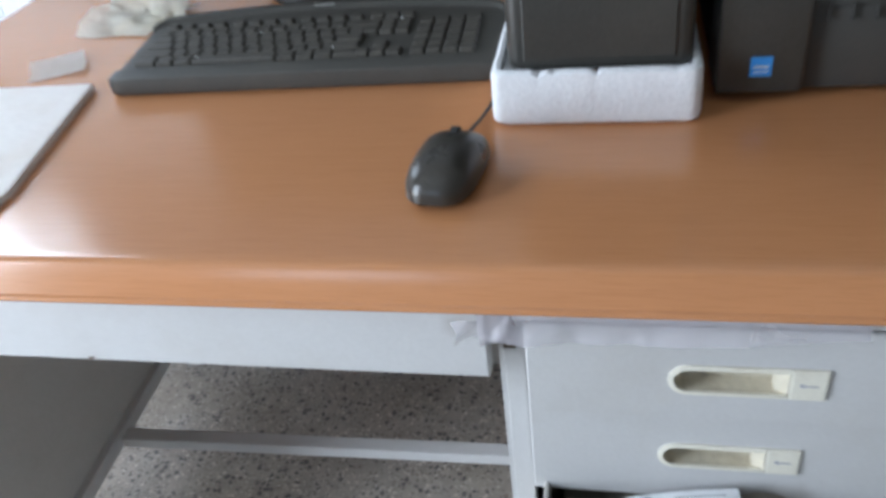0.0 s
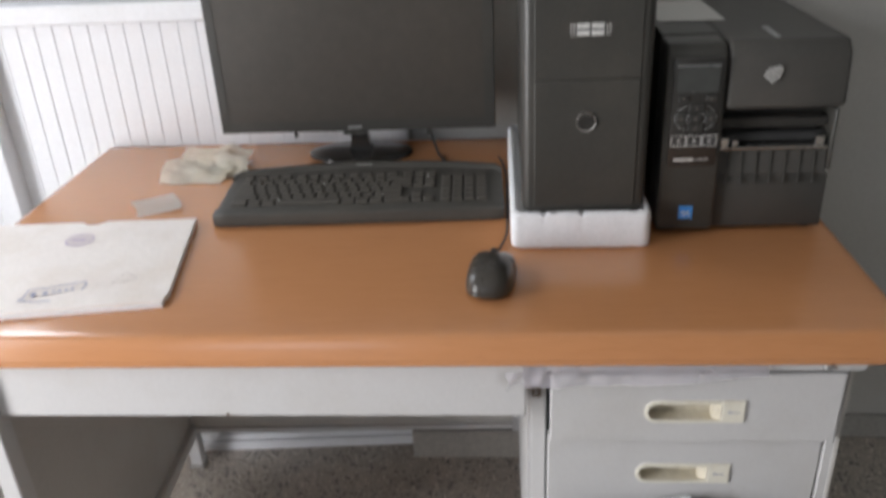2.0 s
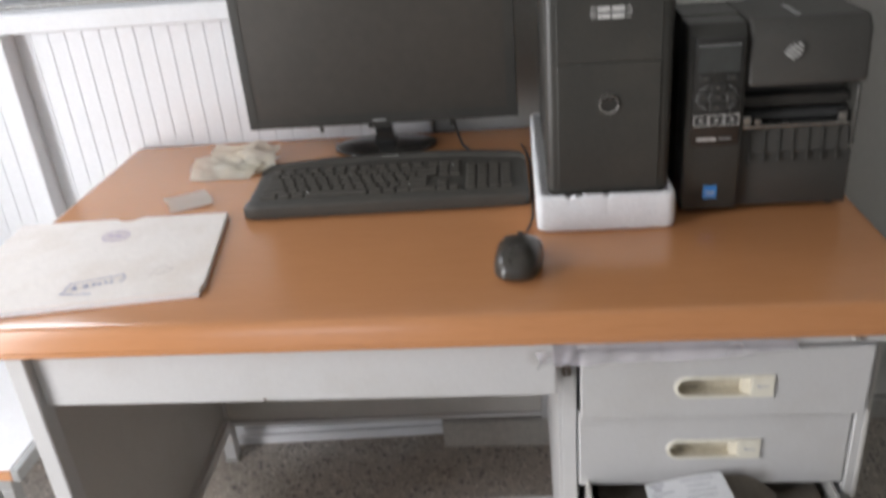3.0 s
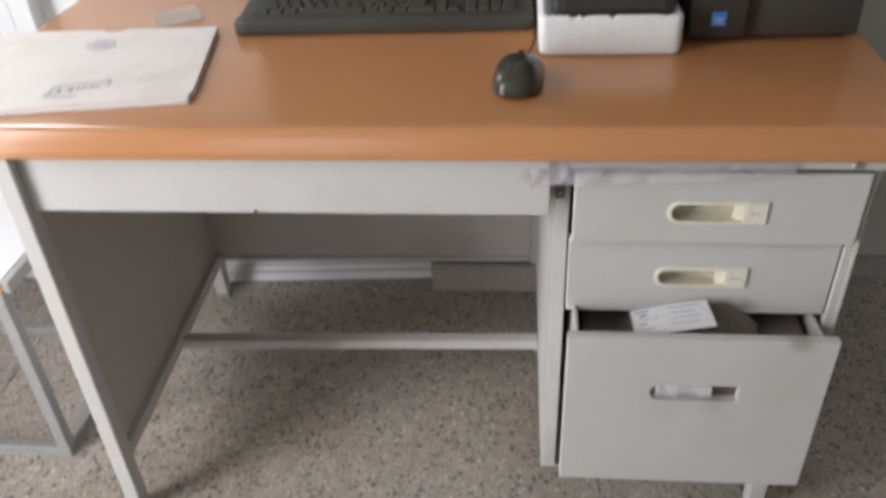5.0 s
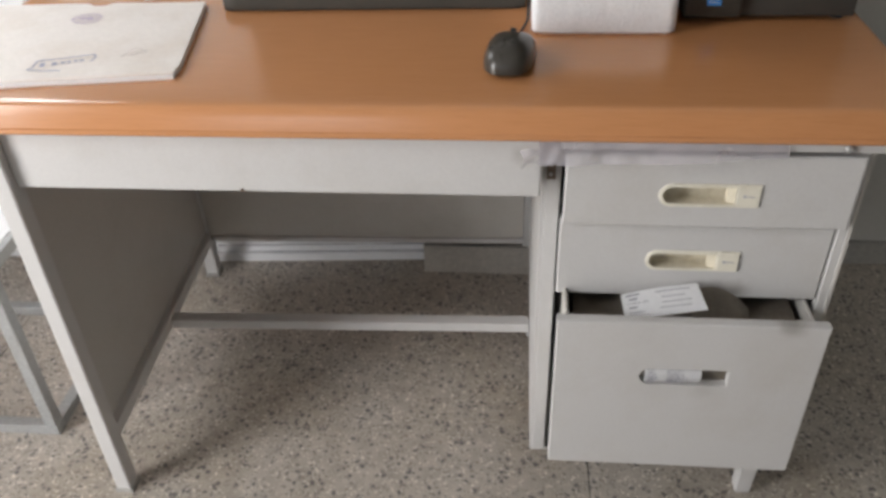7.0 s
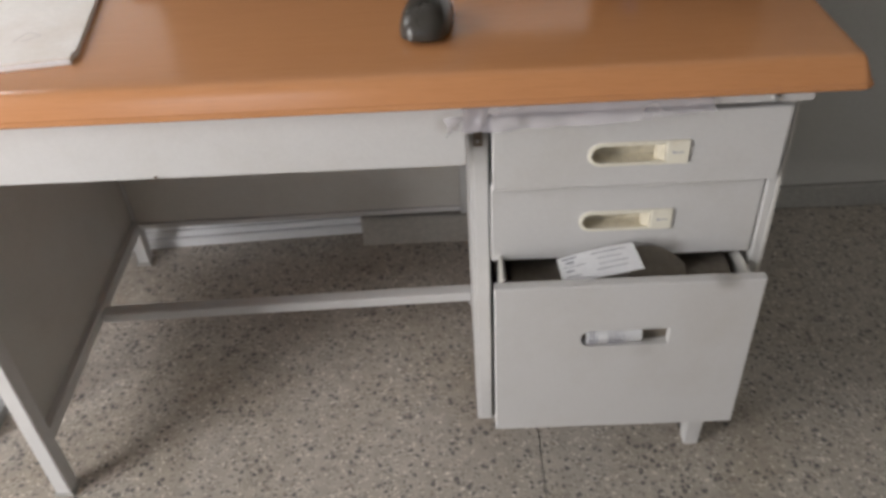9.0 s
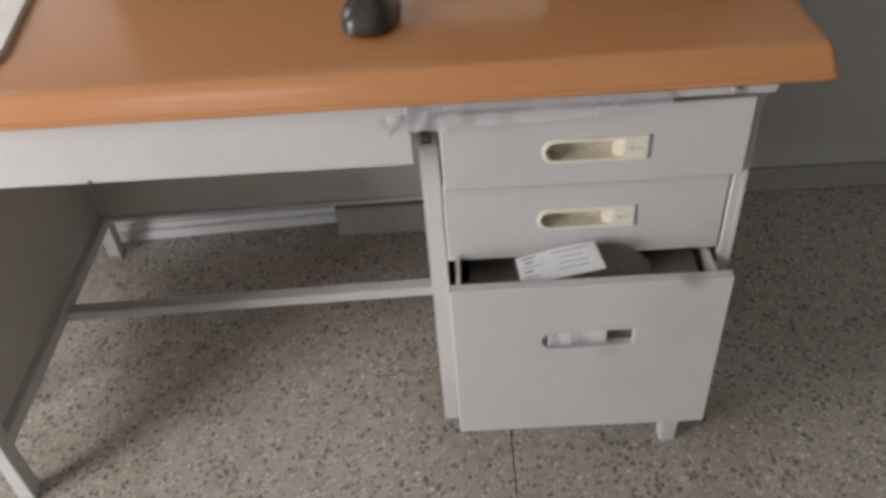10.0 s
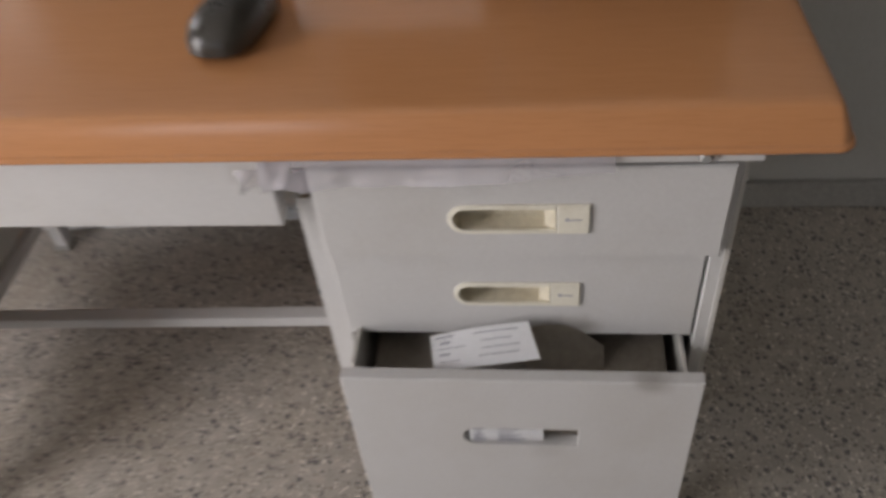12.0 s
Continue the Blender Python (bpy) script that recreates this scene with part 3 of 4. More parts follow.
back_label = solo("label_sheet", sheet("label_sheet", (0.151, -0.0312, 0.330), (0.077, 0.0015, 0.0), (0.0, 0.0, 0.062), 8, 24, lambda a, b: (0.003 * math.sin(b * 3), slot_bulge(b), 0), PAPER, 0.0003), PAPER, (0.151, -0.0312, 0.33), "white printed label bulging through the empty handle slot", "label sheet")
for k in range(9):
    z = 0.3485 + 0.0028 * k
    w = (0.012, 0.016, 0.009, 0.014, 0.018, 0.011, 0.015, 0.010, 0.013)[k]
    yb = -0.0312 + slot_bulge((z - 0.329) / 0.062)
    part("print_bar", box(0.158, 0.158 + w * 0.8, yb - 0.0006, yb + 0.0002, z, z + 0.0012), INK, back_label)
    part("print_bar", box(0.184, 0.184 + 1.6 * w, yb - 0.0004, yb + 0.0004, z, z + 0.0006), INK, back_label)



def liner_curl(a, b):
    return (0, 0.010 * math.sin(a * 2.2), 0.006 * math.sin(a * math.pi) * b - 0.03 * a * a * b)


solo("backing_liner", sheet("backing_liner", (0.212, -0.026, 0.425), (0.080, 0.0, -0.006), (0, 0.030, 0.050), 12, 6, liner_curl, LINER), LINER, (0.212, -0.026, 0.425), "curled brown backing liner in the open drawer", "backing liner", smooth=True)


solo("backing_sheet", sheet("backing_sheet", (0.056, -0.028, 0.418), (0.298, 0.0, 0.004), (0.0, 0.20, 0.012), 12, 10, lambda a, b: (0, 0, 0.006 * math.sin(4 * a + 2) * b + 0.004 * math.sin(7 * b)), LINER), LINER, (0.2, 0.05, 0.418), "dull brown backing sheet lying on top in the open drawer", "backing sheet", smooth=True)

solo("brown_card", sheet("brown_card", (0.135, -0.0318, 0.334), (0.160, 0.001, 0.0), (0.0, 0.0, 0.056), 8, 8, lambda a, b: (0, -0.003 * math.sin(math.pi * b), 0), LINER), LINER, (0.135, -0.0318, 0.334), "dull brown card showing through the empty handle slot", "card")

# ---- thin plastic film squeezed under the desk top ----
def film(a, b):
    ruck = (1 - a) ** 2
    fold = 0.0035 * math.sin(9 * a + 2 * b) + 0.0025 * math.exp(-((a - 0.22) / 0.03) ** 2) + 0.002 * math.exp(-((a - 0.44) / 0.02) ** 2)
    return (0.0, -0.003 * b - 0.004 * math.sin(34 * a + 3 * b) * b * ruck - fold * b, -0.003 * b * math.sin(5 * a) - 0.005 * b * ruck + 0.004 * b * a)


solo("plastic_film", sheet("plastic_film", (-0.004, -0.0125, 0.7065), (0.288, 0.0, 0.0), (0.003, -0.004, -0.024), 60, 10, film, FILM, 0.0004), FILM, (0.0, -0.0125, 0.68), "crumpled clear plastic film trapped under the desk top", "plastic film", smooth=True)


def film_end(a, b):
    return (0.003 * math.sin(5 * b), -0.004 - 0.004 * math.sin(5 * a + 3 * b), 0.003 * math.sin(7 * a))


solo("plastic_film", sheet("plastic_film", (-0.026, -0.008, 0.692), (0.042, 0.004, 0.009), (0.006, -0.001, -0.024), 14, 10, film_end, FILM, 0.0004), FILM, (-0.03, -0.012, 0.66), "loose end of clear plastic film over the apron corner", "plastic film", smooth=True)

# ---- on the desk: computer on its foam block ----
TOPZ = 0.7506
foam = thing("foam_block", (0.083, 0.4, TOPZ), "white expanded-foam packing tray under the computer, nicked at its edge", "foam block")


def foam_mesh():
    x0, x1, y0, y1 = -0.013, 0.180, 0.205, 0.605
    prof = [(0.006, 0.0), (0.001, 0.004), (0.0, 0.012), (0.0, 0.050), (0.001, 0.0535), (0.005, 0.0560), (0.009, 0.0550), (0.0105, 0.048), (0.014, 0.0475)]
    lv = [[(x, y, TOPZ + z) for x, y in rounded(x0 + d, x1 - d, y0 + d, y1 - d, max(0.003, 0.012 - d * 0.6), 6)] for d, z in prof]
    bm = loops(lv)
    bmesh.ops.subdivide_edges(bm, edges=[e for e in bm.edges if e.calc_length() > 0.05], cuts=40)
    for v in bm.verts:
        for nx, depth, w in ((0.033, 0.0035, 0.004), (0.047, 0.003, 0.003), (0.085, 0.004, 0.0028), (0.155, 0.002, 0.003)):
            if v.co.y < 0.218 and v.co.z > TOPZ + 0.049:
                v.co.z -= depth * math.exp(-((v.co.x - nx) / w) ** 2)
        v.co += Vector((noise.noise(v.co * 70), noise.noise(v.co * 70 + Vector((9, 0, 0))), 0)) * 0.0008
    return bm


part("foam_tray", foam_mesh(), FOAM, foam, smooth=True)

tower = thing("computer_tower", (0.09, 0.41, TOPZ + 0.048), "slim black computer case standing in a foam tray", "computer")
TZ0, TZ1, TX0, TX1, TY0 = TOPZ + 0.0485, 1.115, 0.0025, 0.1715, 0.2205
part("case_body", box(TX0 + 0.003, TX1 - 0.003, TY0 + 0.030, 0.590, TZ0, TZ1 - 0.004, 0.003), BLACK, tower)


def tower_front():
    prof = [(0.012, TY0), (0.006, TY0 + 0.0015), (0.002, TY0 + 0.006), (0.0, TY0 + 0.014), (0.0, TY0 + 0.0295)]
    return loops([[(x, y, z) for x, z in rounded(TX0 + d, TX1 - d, TZ0 + d * 0.5, TZ1 - d * 0.5, 0.010, 5)] for d, y in prof])


part("front_bezel", tower_front(), BLACK, tower, smooth=True)
part("drive_cover", box(TX0 + 0.016, TX1 - 0.016, TY0 - 0.0012, TY0 + 0.002, 0.990, TZ1 - 0.012, 0.001), BLACK, tower)
part("lower_panel", box(TX0 + 0.016, TX1 - 0.016, TY0 - 0.0018, TY0 + 0.002, TZ0 + 0.012, 0.9875, 0.0015), BLACK, tower)


def ring(c, r, w, depth, seg=40):
    """A round raised bezel that faces -y."""
    prof = [(r - w, 0), (r - w, -depth * 0.6), (r - w * 0.6, -depth), (r - w * 0.3, -depth), (r, -depth * 0.5), (r, 0)]
    lv = [[(c[0] + q * math.cos(a), c[1] + d, c[2] + q * math.sin(a)) for a in [2 * math.pi * k / seg for k in range(seg)]] for q, d in prof]
    return loops(lv, cap=False)


PB_ = (0.0872, TY0 - 0.0018, 0.932)
button = part("power_button", rod((PB_[0], PB_[1] + 0.001, PB_[2]), (PB_[0], PB_[1] - 0.0012, PB_[2]), 0.0112, 40), BLACK_GLOSS, tower, smooth=True)
part("button_ring", ring(PB_, 0.0136, 0.0026, 0.003), CHROME, button, "bright metal ring", smooth=True)
# silver badge of plain shapes
BD = (-0.0023, 0.0042)
badge = part("badge", box(0.0745 + BD[0], 0.1080 + BD[0], TY0 - 0.0018, TY0 - 0.0011, 1.0475 + BD[1], 1.0491 + BD[1]), STEEL, tower, "small silver badge of plain bars and arcs")
for x0, x1 in ((0.0745, 0.0902), (0.0923, 0.1080)):
    for z0, z1 in ((1.0408, 1.0466), (1.0500, 1.0558)):
        part("badge_bar", box(x0 + BD[0], x1 + BD[0], TY0 - 0.0023, TY0 - 0.0012, z0 + BD[1], z1 + BD[1], 0.0004, 1), WIRE, badge)
for side in (-1, 1):
    for r in (0.0212, 0.0250):
        pts = [(0.0913 + BD[0] + side * r * math.cos(a), TY0 - 0.0016, 1.0483 + BD[1] + 0.8 * r * math.sin(a)) for a in [radians(-24 + 8 * k) for k in range(7)]]
        part("badge_arc", sweep(pts, 0.0004, 6), WIRE, badge)
part("top_label", box(0.118, 0.150, TY0 + 0.034, TY0 + 0.060, TZ1 - 0.0045, TZ1 - 0.0036), PAPER, tower, "small white sticker")
part("drive_button", box(0.137, 0.1395, TY0 - 0.0020, TY0 - 0.0010, 1.018, 1.024), LCD, tower)

# ---- label printer ----
printer = thing("label_printer", (0.31, 0.45, TOPZ), "black desktop label printer with a side control panel", "printer")
RX0, RX1, RY0, RY1, RZ1 = 0.194, 0.430, 0.252, 0.672, 1.0215


def prism_x(pts, x0, x1, bevel=0.004, seg=3):
    bm = loops([[(x, y, z) for y, z in pts] for x in (x0, x1)])
    if bevel:
        bmesh.ops.bevel(bm, geom=bm.edges[:], offset=bevel, segments=seg, profile=0.5, affect="EDGES")
    return bm


for x, y in ((0.215, 0.28), (0.41, 0.28), (0.215, 0.64), (0.41, 0.64)):
    part("foot", rod((x, y, TOPZ), (x, y, TOPZ + 0.008), 0.009, 16), RUBBER, printer)
BZ = TOPZ + 0.0075
part("base", box(RX0 + 0.004, RX1 - 0.004, RY0 + 0.004, RY1, BZ, 0.838, 0.004), PRINTER_BLACK, printer, smooth=True)
part("rear_body", box(RX0 + 0.004, RX1 - 0.006, RY0 + 0.062, RY1, 0.8385, RZ1 - 0.003, 0.004), PRINTER_BLACK, printer, smooth=True)
part("front_column", prism_x([(RY0 - 0.008, BZ + 0.002), (RY0 - 0.008, 0.862), (RY0 - 0.002, 1.008), (RY0 + 0.012, RZ1), (RY0 + 0.061, RZ1), (RY0 + 0.061, BZ + 0.002)], RX0, 0.2715), BLACK, printer, smooth=True)
cover = part("media_cover", prism_x([(RY0 - 0.006, 0.934), (RY0 - 0.001, 1.006), (RY0 + 0.014, RZ1 + 0.001), (RY1, RZ1 + 0.001), (RY1, 0.99), (RY0 + 0.060, 0.99), (RY0 + 0.060, 0.934)], 0.2735, RX1, 0.007, 4), PRINTER_BLACK, printer, "black hinged media cover", smooth=True)
part("cover_side", prism_x([(RY0 + 0.004, 0.842), (RY0 + 0.004, 0.930), (RY0 + 0.058, 0.930), (RY0 + 0.058, 0.842)], 0.4215, RX1 - 0.003, 0.003), BLACK, printer, smooth=True)
part("top_plate", box(RX0 + 0.004, 0.2725, RY0 + 0.063, RY1, RZ1 - 0.002, RZ1 + 0.0005, 0.001), BLACK, printer)
part("hinge", box(0.335, 0.342, RY0 + 0.02, RY0 + 0.085, RZ1 + 0.0012, RZ1 + 0.0032, 0.0008), STEEL, printer, "pale hinge mark")
part("top_label", box(0.206, 0.300, 0.395, 0.560, RZ1 + 0.0014, RZ1 + 0.0019), WALL, printer, "white sticker on the cover")
part("top_label", box(0.215, 0.300, 0.565, 0.650, RZ1 + 0.0014, RZ1 + 0.0019), STEEL, printer, "grey sticker on the cover")

# media slot with its tear bar
part("slot_back", box(0.2725, 0.4210, RY0 + 0.050, RY0 + 0.0615, 0.8385, 0.9335), PRINTER_BLACK, printer)
part("platen_roller", rod((0.276, RY0 + 0.032, 0.884), (0.420, RY0 + 0.032, 0.884), 0.0085, 20), RUBBER, printer, smooth=True)
part("print_head", box(0.276, 0.420, RY0 + 0.022, RY0 + 0.049, 0.900, 0.914, 0.002), BLACK_GLOSS, printer)
part("tear_bar", box(0.275, 0.4205, RY0 + 0.006, RY0 + 0.022, 0.8735, 0.8775, 0.0008), CHROME, printer, "bright steel tear bar")
for x, s in ((0.281, 0.006), (0.296, 0.004), (0.409, 0.006)):
    part("bearing", box(x - s, x + s, RY0 + 0.008, RY0 + 0.020, 0.878, 0.878 + 2.1 * s, 0.0015), CHROME, printer)
part("lower_tray", prism_x([(RY0 + 0.002, 0.838), (RY0 + 0.010, 0.872), (RY0 + 0.049, 0.872), (RY0 + 0.049, 0.838)], 0.2725, 0.4205, 0.002), PRINTER_BLACK, printer)
for k in range(7):
    x = 0.287 + 0.0195 * k
    part("rib", prism_x([(RY0 - 0.0015, 0.826), (RY0 + 0.0065, 0.870), (RY0 + 0.010, 0.870), (RY0 + 0.004, 0.826)], x - 0.0009, x + 0.0009, 0), BLACK, printer)
# silver emblem of plain slanted bars on the cover
for k in range(5):
    z = 0.972 + 0.0048 * k
    w = (0.0075, 0.010, 0.011, 0.009, 0.006)[k]
    m = box(0.331 - w + 0.001 * k, 0.331 + w * 0.9, RY0 - 0.0070, RY0 - 0.0035, z, z + 0.0024)
    bmesh.ops.rotate(m, verts=m.verts, cent=(0.331, RY0, 0.983), matrix=Matrix.Rotation(radians(38), 3, "Y"))
    part("emblem_bar", m, WIRE, cover, "small silver emblem")

# control panel on the column
pan = part("control_panel", box(0.2015, 0.2665, RY0 - 0.0105, RY0 - 0.003, 0.8565, 1.0060, 0.003), BLACK_GLOSS, printer, "glossy black control panel with a small display", smooth=True)
part("display", box(0.2065, 0.2605, RY0 - 0.0113, RY0 - 0.0095, 0.9605, 0.9955), LCD, pan, "grey unlit display")
part("display_rim", box(0.2055, 0.2615, RY0 - 0.0116, RY0 - 0.0098, 0.9960, 0.9972), STEEL, pan)
KX, KZ = 0.234, 0.926
for dx, dz, w, h in ((0, 0, 0.008, 0.0065), (-0.0195, 0, 0.0065, 0.009), (0.0195, 0, 0.0065, 0.009), (0, 0.014, 0.010, 0.0055), (0, -0.014, 0.010, 0.0055), (-0.018, 0.027, 0.007, 0.004), (0.018, 0.027, 0.007, 0.004)):
    k = part("button", box(KX + dx - w, KX + dx + w, RY0 - 0.0128, RY0 - 0.0098, KZ + dz - h, KZ + dz + h, 0.0012), PANEL_KEY, pan)
    part("button_mark", box(KX + dx - 0.0016, KX + dx + 0.0016, RY0 - 0.0133, RY0 - 0.0126, KZ + dz - 0.0012, KZ + dz + 0.0012), CHROME, k)
for side in (-1, 1):
    arc = [(KX + side * 0.0275 * math.cos(a), RY0 - 0.0108, KZ + 0.0185 * math.sin(a)) for a in [radians(-62 + 15.5 * k) for k in range(9)]]
    part("pad_outline", sweep(arc, 0.0005, 6), STEEL, pan)
    arc = [(KX + side * 0.0125 * math.cos(a), RY0 - 0.0132, KZ + 0.0085 * math.sin(a)) for a in [radians(-50 + 12.5 * k) for k in range(9)]]
    part("pad_outline", sweep(arc, 0.0004, 6), STEEL, pan)
for dx in (-0.0205, 0, 0.0205):
    x0, x1, z0, z1 = KX + dx - 0.0098, KX + dx + 0.0098, 0.8875, 0.9025
    k = part("button", box(x0, x1, RY0 - 0.0128, RY0 - 0.0098, z0, z1, 0.0012), PANEL_KEY, pan)
    for a, b, c, d in ((x0, x1, z1 - 0.0010, z1), (x0, x1, z0, z0 + 0.0010), (x0, x0 + 0.0009, z0 + 0.0011, z1 - 0.0011), (x1 - 0.0009, x1, z0 + 0.0011, z1 - 0.0011)):
        part("button_outline", box(a, b, RY0 - 0.0133, RY0 - 0.0127, c, d), WIRE, k)
    part("button_mark", box(KX + dx - 0.002, KX + dx + 0.002, RY0 - 0.0133, RY0 - 0.0126, 0.8935, 0.8965), WIRE, k)
part("print_bar", box(0.2095, 0.236, RY0 - 0.0110, RY0 - 0.0103, 0.8655, 0.869), WIRE, pan)
part("print_bar", box(0.239, 0.256, RY0 - 0.0110, RY0 - 0.0103, 0.8665, 0.8685), STEEL, pan)
sticker = part("sticker", box(0.2235, 0.2425, RY0 - 0.0088, RY0 - 0.0078, 0.778, 0.797), BLUE, printer, "small bright blue square sticker")
part("sticker_mark", box(0.2265, 0.2395, RY0 - 0.0092, RY0 - 0.0086, 0.7865, 0.7885), WIRE, sticker)
part("print_bar", box(0.2265, 0.2395, RY0 - 0.0092, RY0 - 0.0086, 0.782, 0.7832), WIRE, sticker)

# ---- monitor ----
monitor = thing("monitor", (-0.285, 0.60, TOPZ), "black flat-screen computer monitor, switched off and dusty", "monitor")
MX0, MX1, MZ0, MZ1, MY = -0.526, -0.034, 0.816, 1.112, 0.556


def frame_xz(x0, x1, z0, z1, wl, wr, wt, wb, y0, y1, r=0.004):
    o = [(x0, z0), (x1, z0), (x1, z1), (x0, z1)]
    i = [(x0 + wl, z0 + wb), (x1 - wr, z0 + wb), (x1 - wr, z1 - wt), (x0 + wl, z1 - wt)]

    def ins(p, d):
        cx, cz = (x0 + x1) / 2, (z0 + z1) / 2
        return [(x - math.copysign(d, x - cx), z - math.copysign(d, z - cz)) for x, z in p]
    lv = [(i, y0 + 0.0016), (ins(i, -0.0010), y0), (ins(o, r * 0.4), y0), (o, y0 + r), (o, y1), (ins(o, 0.02), y1 + 0.002)]
    return loops([[(x, y, z) for x, z in p] for p, y in lv], cap=False)


part("bezel", frame_xz(MX0, MX1, MZ0, MZ1, 0.016, 0.018, 0.016, 0.020, MY, MY + 0.022), BLACK, monitor)
part("screen", box(MX0 + 0.012, MX1 - 0.012, MY + 0.0012, MY + 0.008, MZ0 + 0.015, MZ1 - 0.012), SCREEN, monitor, "dusty unlit screen")
part("back_shell", prism_x([(MY + 0.010, MZ0 + 0.004), (MY + 0.010, MZ1 - 0.004), (MY + 0.028, MZ1 - 0.008), (MY + 0.055, MZ1 - 0.07), (MY + 0.055, MZ0 + 0.05), (MY + 0.026, MZ0 + 0.006)], MX0 + 0.006, MX1 - 0.006, 0.003), BLACK_MATT, monitor)
part("sticker", box(MX0 + 0.036, MX0 + 0.082, MY - 0.0012, MY + 0.001, MZ1 - 0.011, MZ1 - 0.006), PAPER, monitor, "small white sticker")
part("print_bar", box(-0.296, -0.272, MY - 0.001, MY + 0.001, MZ0 + 0.006, MZ0 + 0.010), STEEL, monitor)
neck = loops([[(-0.285 + sx * w, y + sy * d, z) for sx, sy in ((-1, -1), (1, -1), (1, 1), (-1, 1))] for w, d, y, z in ((0.021, 0.012, 0.615, TOPZ + 0.014), (0.016, 0.010, 0.612, TOPZ + 0.035), (0.015, 0.010, 0.600, 0.83), (0.015, 0.010, 0.596, 0.86))])
part("neck", neck, BLACK_GLOSS, monitor)
part("neck_cap", box(-0.306, -0.266, MY - 0.002, MY + 0.02, MZ0 - 0.006, MZ0 - 0.0005, 0.002), BLACK, monitor)


def oval(cx, cy, a, b, prof, n=48):
    return loops([[(cx + (a - d) * math.cos(t), cy + (b - d) * math.sin(t), z) for t in [2 * math.pi * k / n for k in range(n)]] for d, z in prof])


part("base", oval(-0.288, 0.618, 0.098, 0.060, [(0.004, TOPZ), (0.0, TOPZ + 0.003), (0.001, TOPZ + 0.007), (0.012, TOPZ + 0.011), (0.06, TOPZ + 0.0155)]), BLACK_GLOSS, monitor, "glossy black oval foot", smooth=True)
for x in (-0.395, -0.155):
    part("cable_clip", box(x - 0.003, x + 0.003, MY + 0.012, MY + 0.02, MZ0 - 0.014, MZ0 + 0.002, 0.001), BLACK, monitor)

solo("monitor_cable", sweep(spline([(-0.155, 0.60, 0.812), (-0.150, 0.605, 0.785), (-0.140, 0.60, TOPZ + 0.004), (-0.128, 0.57, TOPZ + 0.003), (-0.125, 0.52, TOPZ + 0.003), (-0.14, 0.50, TOPZ + 0.003)]), 0.0026), RUBBER, (-0.15, 0.6, TOPZ), "thin black cable drooping from the monitor", "cable", smooth=True)

# ---- keyboard ----
KB = pose(-0.4725, 0.2945, TOPZ, 0, 0, 1.5)
KW = 0.452


def kb_back(x):
    """The bowed rear edge, by the place along the width."""
    u = (x / KW - 0.5) * 2
    return 0.196 - 0.030 * abs(u) ** 2.2


def keyboard_body():
    n = 40
    bm = bmesh.new()
    rows = []
    for k in range(n + 1):
        x = KW * k / n
        e = min(x, KW - x)
        rd = 0.010 * max(0, 1 - e / 0.012) ** 2
        yb = kb_back(x) - rd
        y0 = rd * 0.6
        prof = [(y0 + 0.004, 0.0), (y0 + 0.001, 0.003), (y0, 0.018), (y0 + 0.0010, 0.0212), (y0 + 0.0035, 0.0228), (0.026, 0.0240), (0.030, 0.0200), (yb - 0.022, 0.0275), (yb - 0.017, 0.0325), (yb - 0.005, 0.0325), (yb, 0.027), (yb, 0.006), (yb - 0.004, 0.0)]
        lift = -0.003 * max(0, 1 - e / 0.008)
        rows.append([bm.verts.new(KB @ Vector((x, y, max(0, z + (lift if z > 0.01 else 0))))) for y, z in prof])
    m = len(rows[0])
    for a, b in zip(rows, rows[1:]):
        for k in range(m):
            bm.faces.new((a[k], a[(k + 1) % m], b[(k + 1) % m], b[k]))
    bm.faces.new(rows[0])
    bm.faces.new(rows[-1])
    return bm


keyboard = thing("keyboard", tuple(KB.translation), "dusty full-size black keyboard with a bowed rear edge", "keyboard")
part("keyboard_body", keyboard_body(), BLACK_MATT, keyboard, smooth=True)
KEY_MESHES = {}


def key(x, y, w, d=0.0168):
    name = (round(w, 4), round(d, 4))
    if name not in KEY_MESHES:
        a, b = w / 2, d / 2
        bm = loops([[(px, py, z) for px, py in rounded(-a + i, a - i, -b + i * 0.8, b - i * 0.8, 0.0015, 1)] for i, z in ((0, 0), (0.0003, 0.003), (0.0014, 0.0058), (0.0022, 0.0062))])
        bmesh.ops.recalc_face_normals(bm, faces=bm.faces)
        me = bpy.data.meshes.new("key")
        bm.to_mesh(me)
        bm.free()
        me.materials.append(KEYCAP)
        KEY_MESHES[name] = me
    ob = new("key", KEY_MESHES[name])
    ob.parent = keyboard
    z = 0.0195 + (y - 0.03) * 0.055
    ob.matrix_local = Matrix.Translation(-Vector(KB.translation)) @ KB @ pose(x, y, z, 3.2, 0, 0)


U = 0.0186
rows_of_keys = [
    (0.042, [1.5, 1.2, 1.2, 5.6, 1.2, 1.2, 1.2, 1.5]), (0.0605, [2.2] + [1] * 10 + [2.4]), (0.079, [1.8] + [1] * 11 + [1.8]),
    (0.0975, [1.5] + [1] * 12 + [1.1]), (0.116, [1] * 13 + [1.6])]
for y, ws in rows_of_keys:
    x = 0.020
    for w in ws:
        key(x + w * U / 2, y, w * U - 0.0015)
        x += w * U
for k in range(13):
    key(0.0295 + k * 0.0212 + 0.004 * (k // 4), 0.1375, 0.0158, 0.0125)
for col in range(3):
    x = 0.020 + 14.9 * U + col * U
    for y in (0.116, 0.0975):
        key(x, y, U - 0.0015)
    key(x, 0.1375, U - 0.0015, 0.0125)
    key(x, 0.042, U - 0.0015)
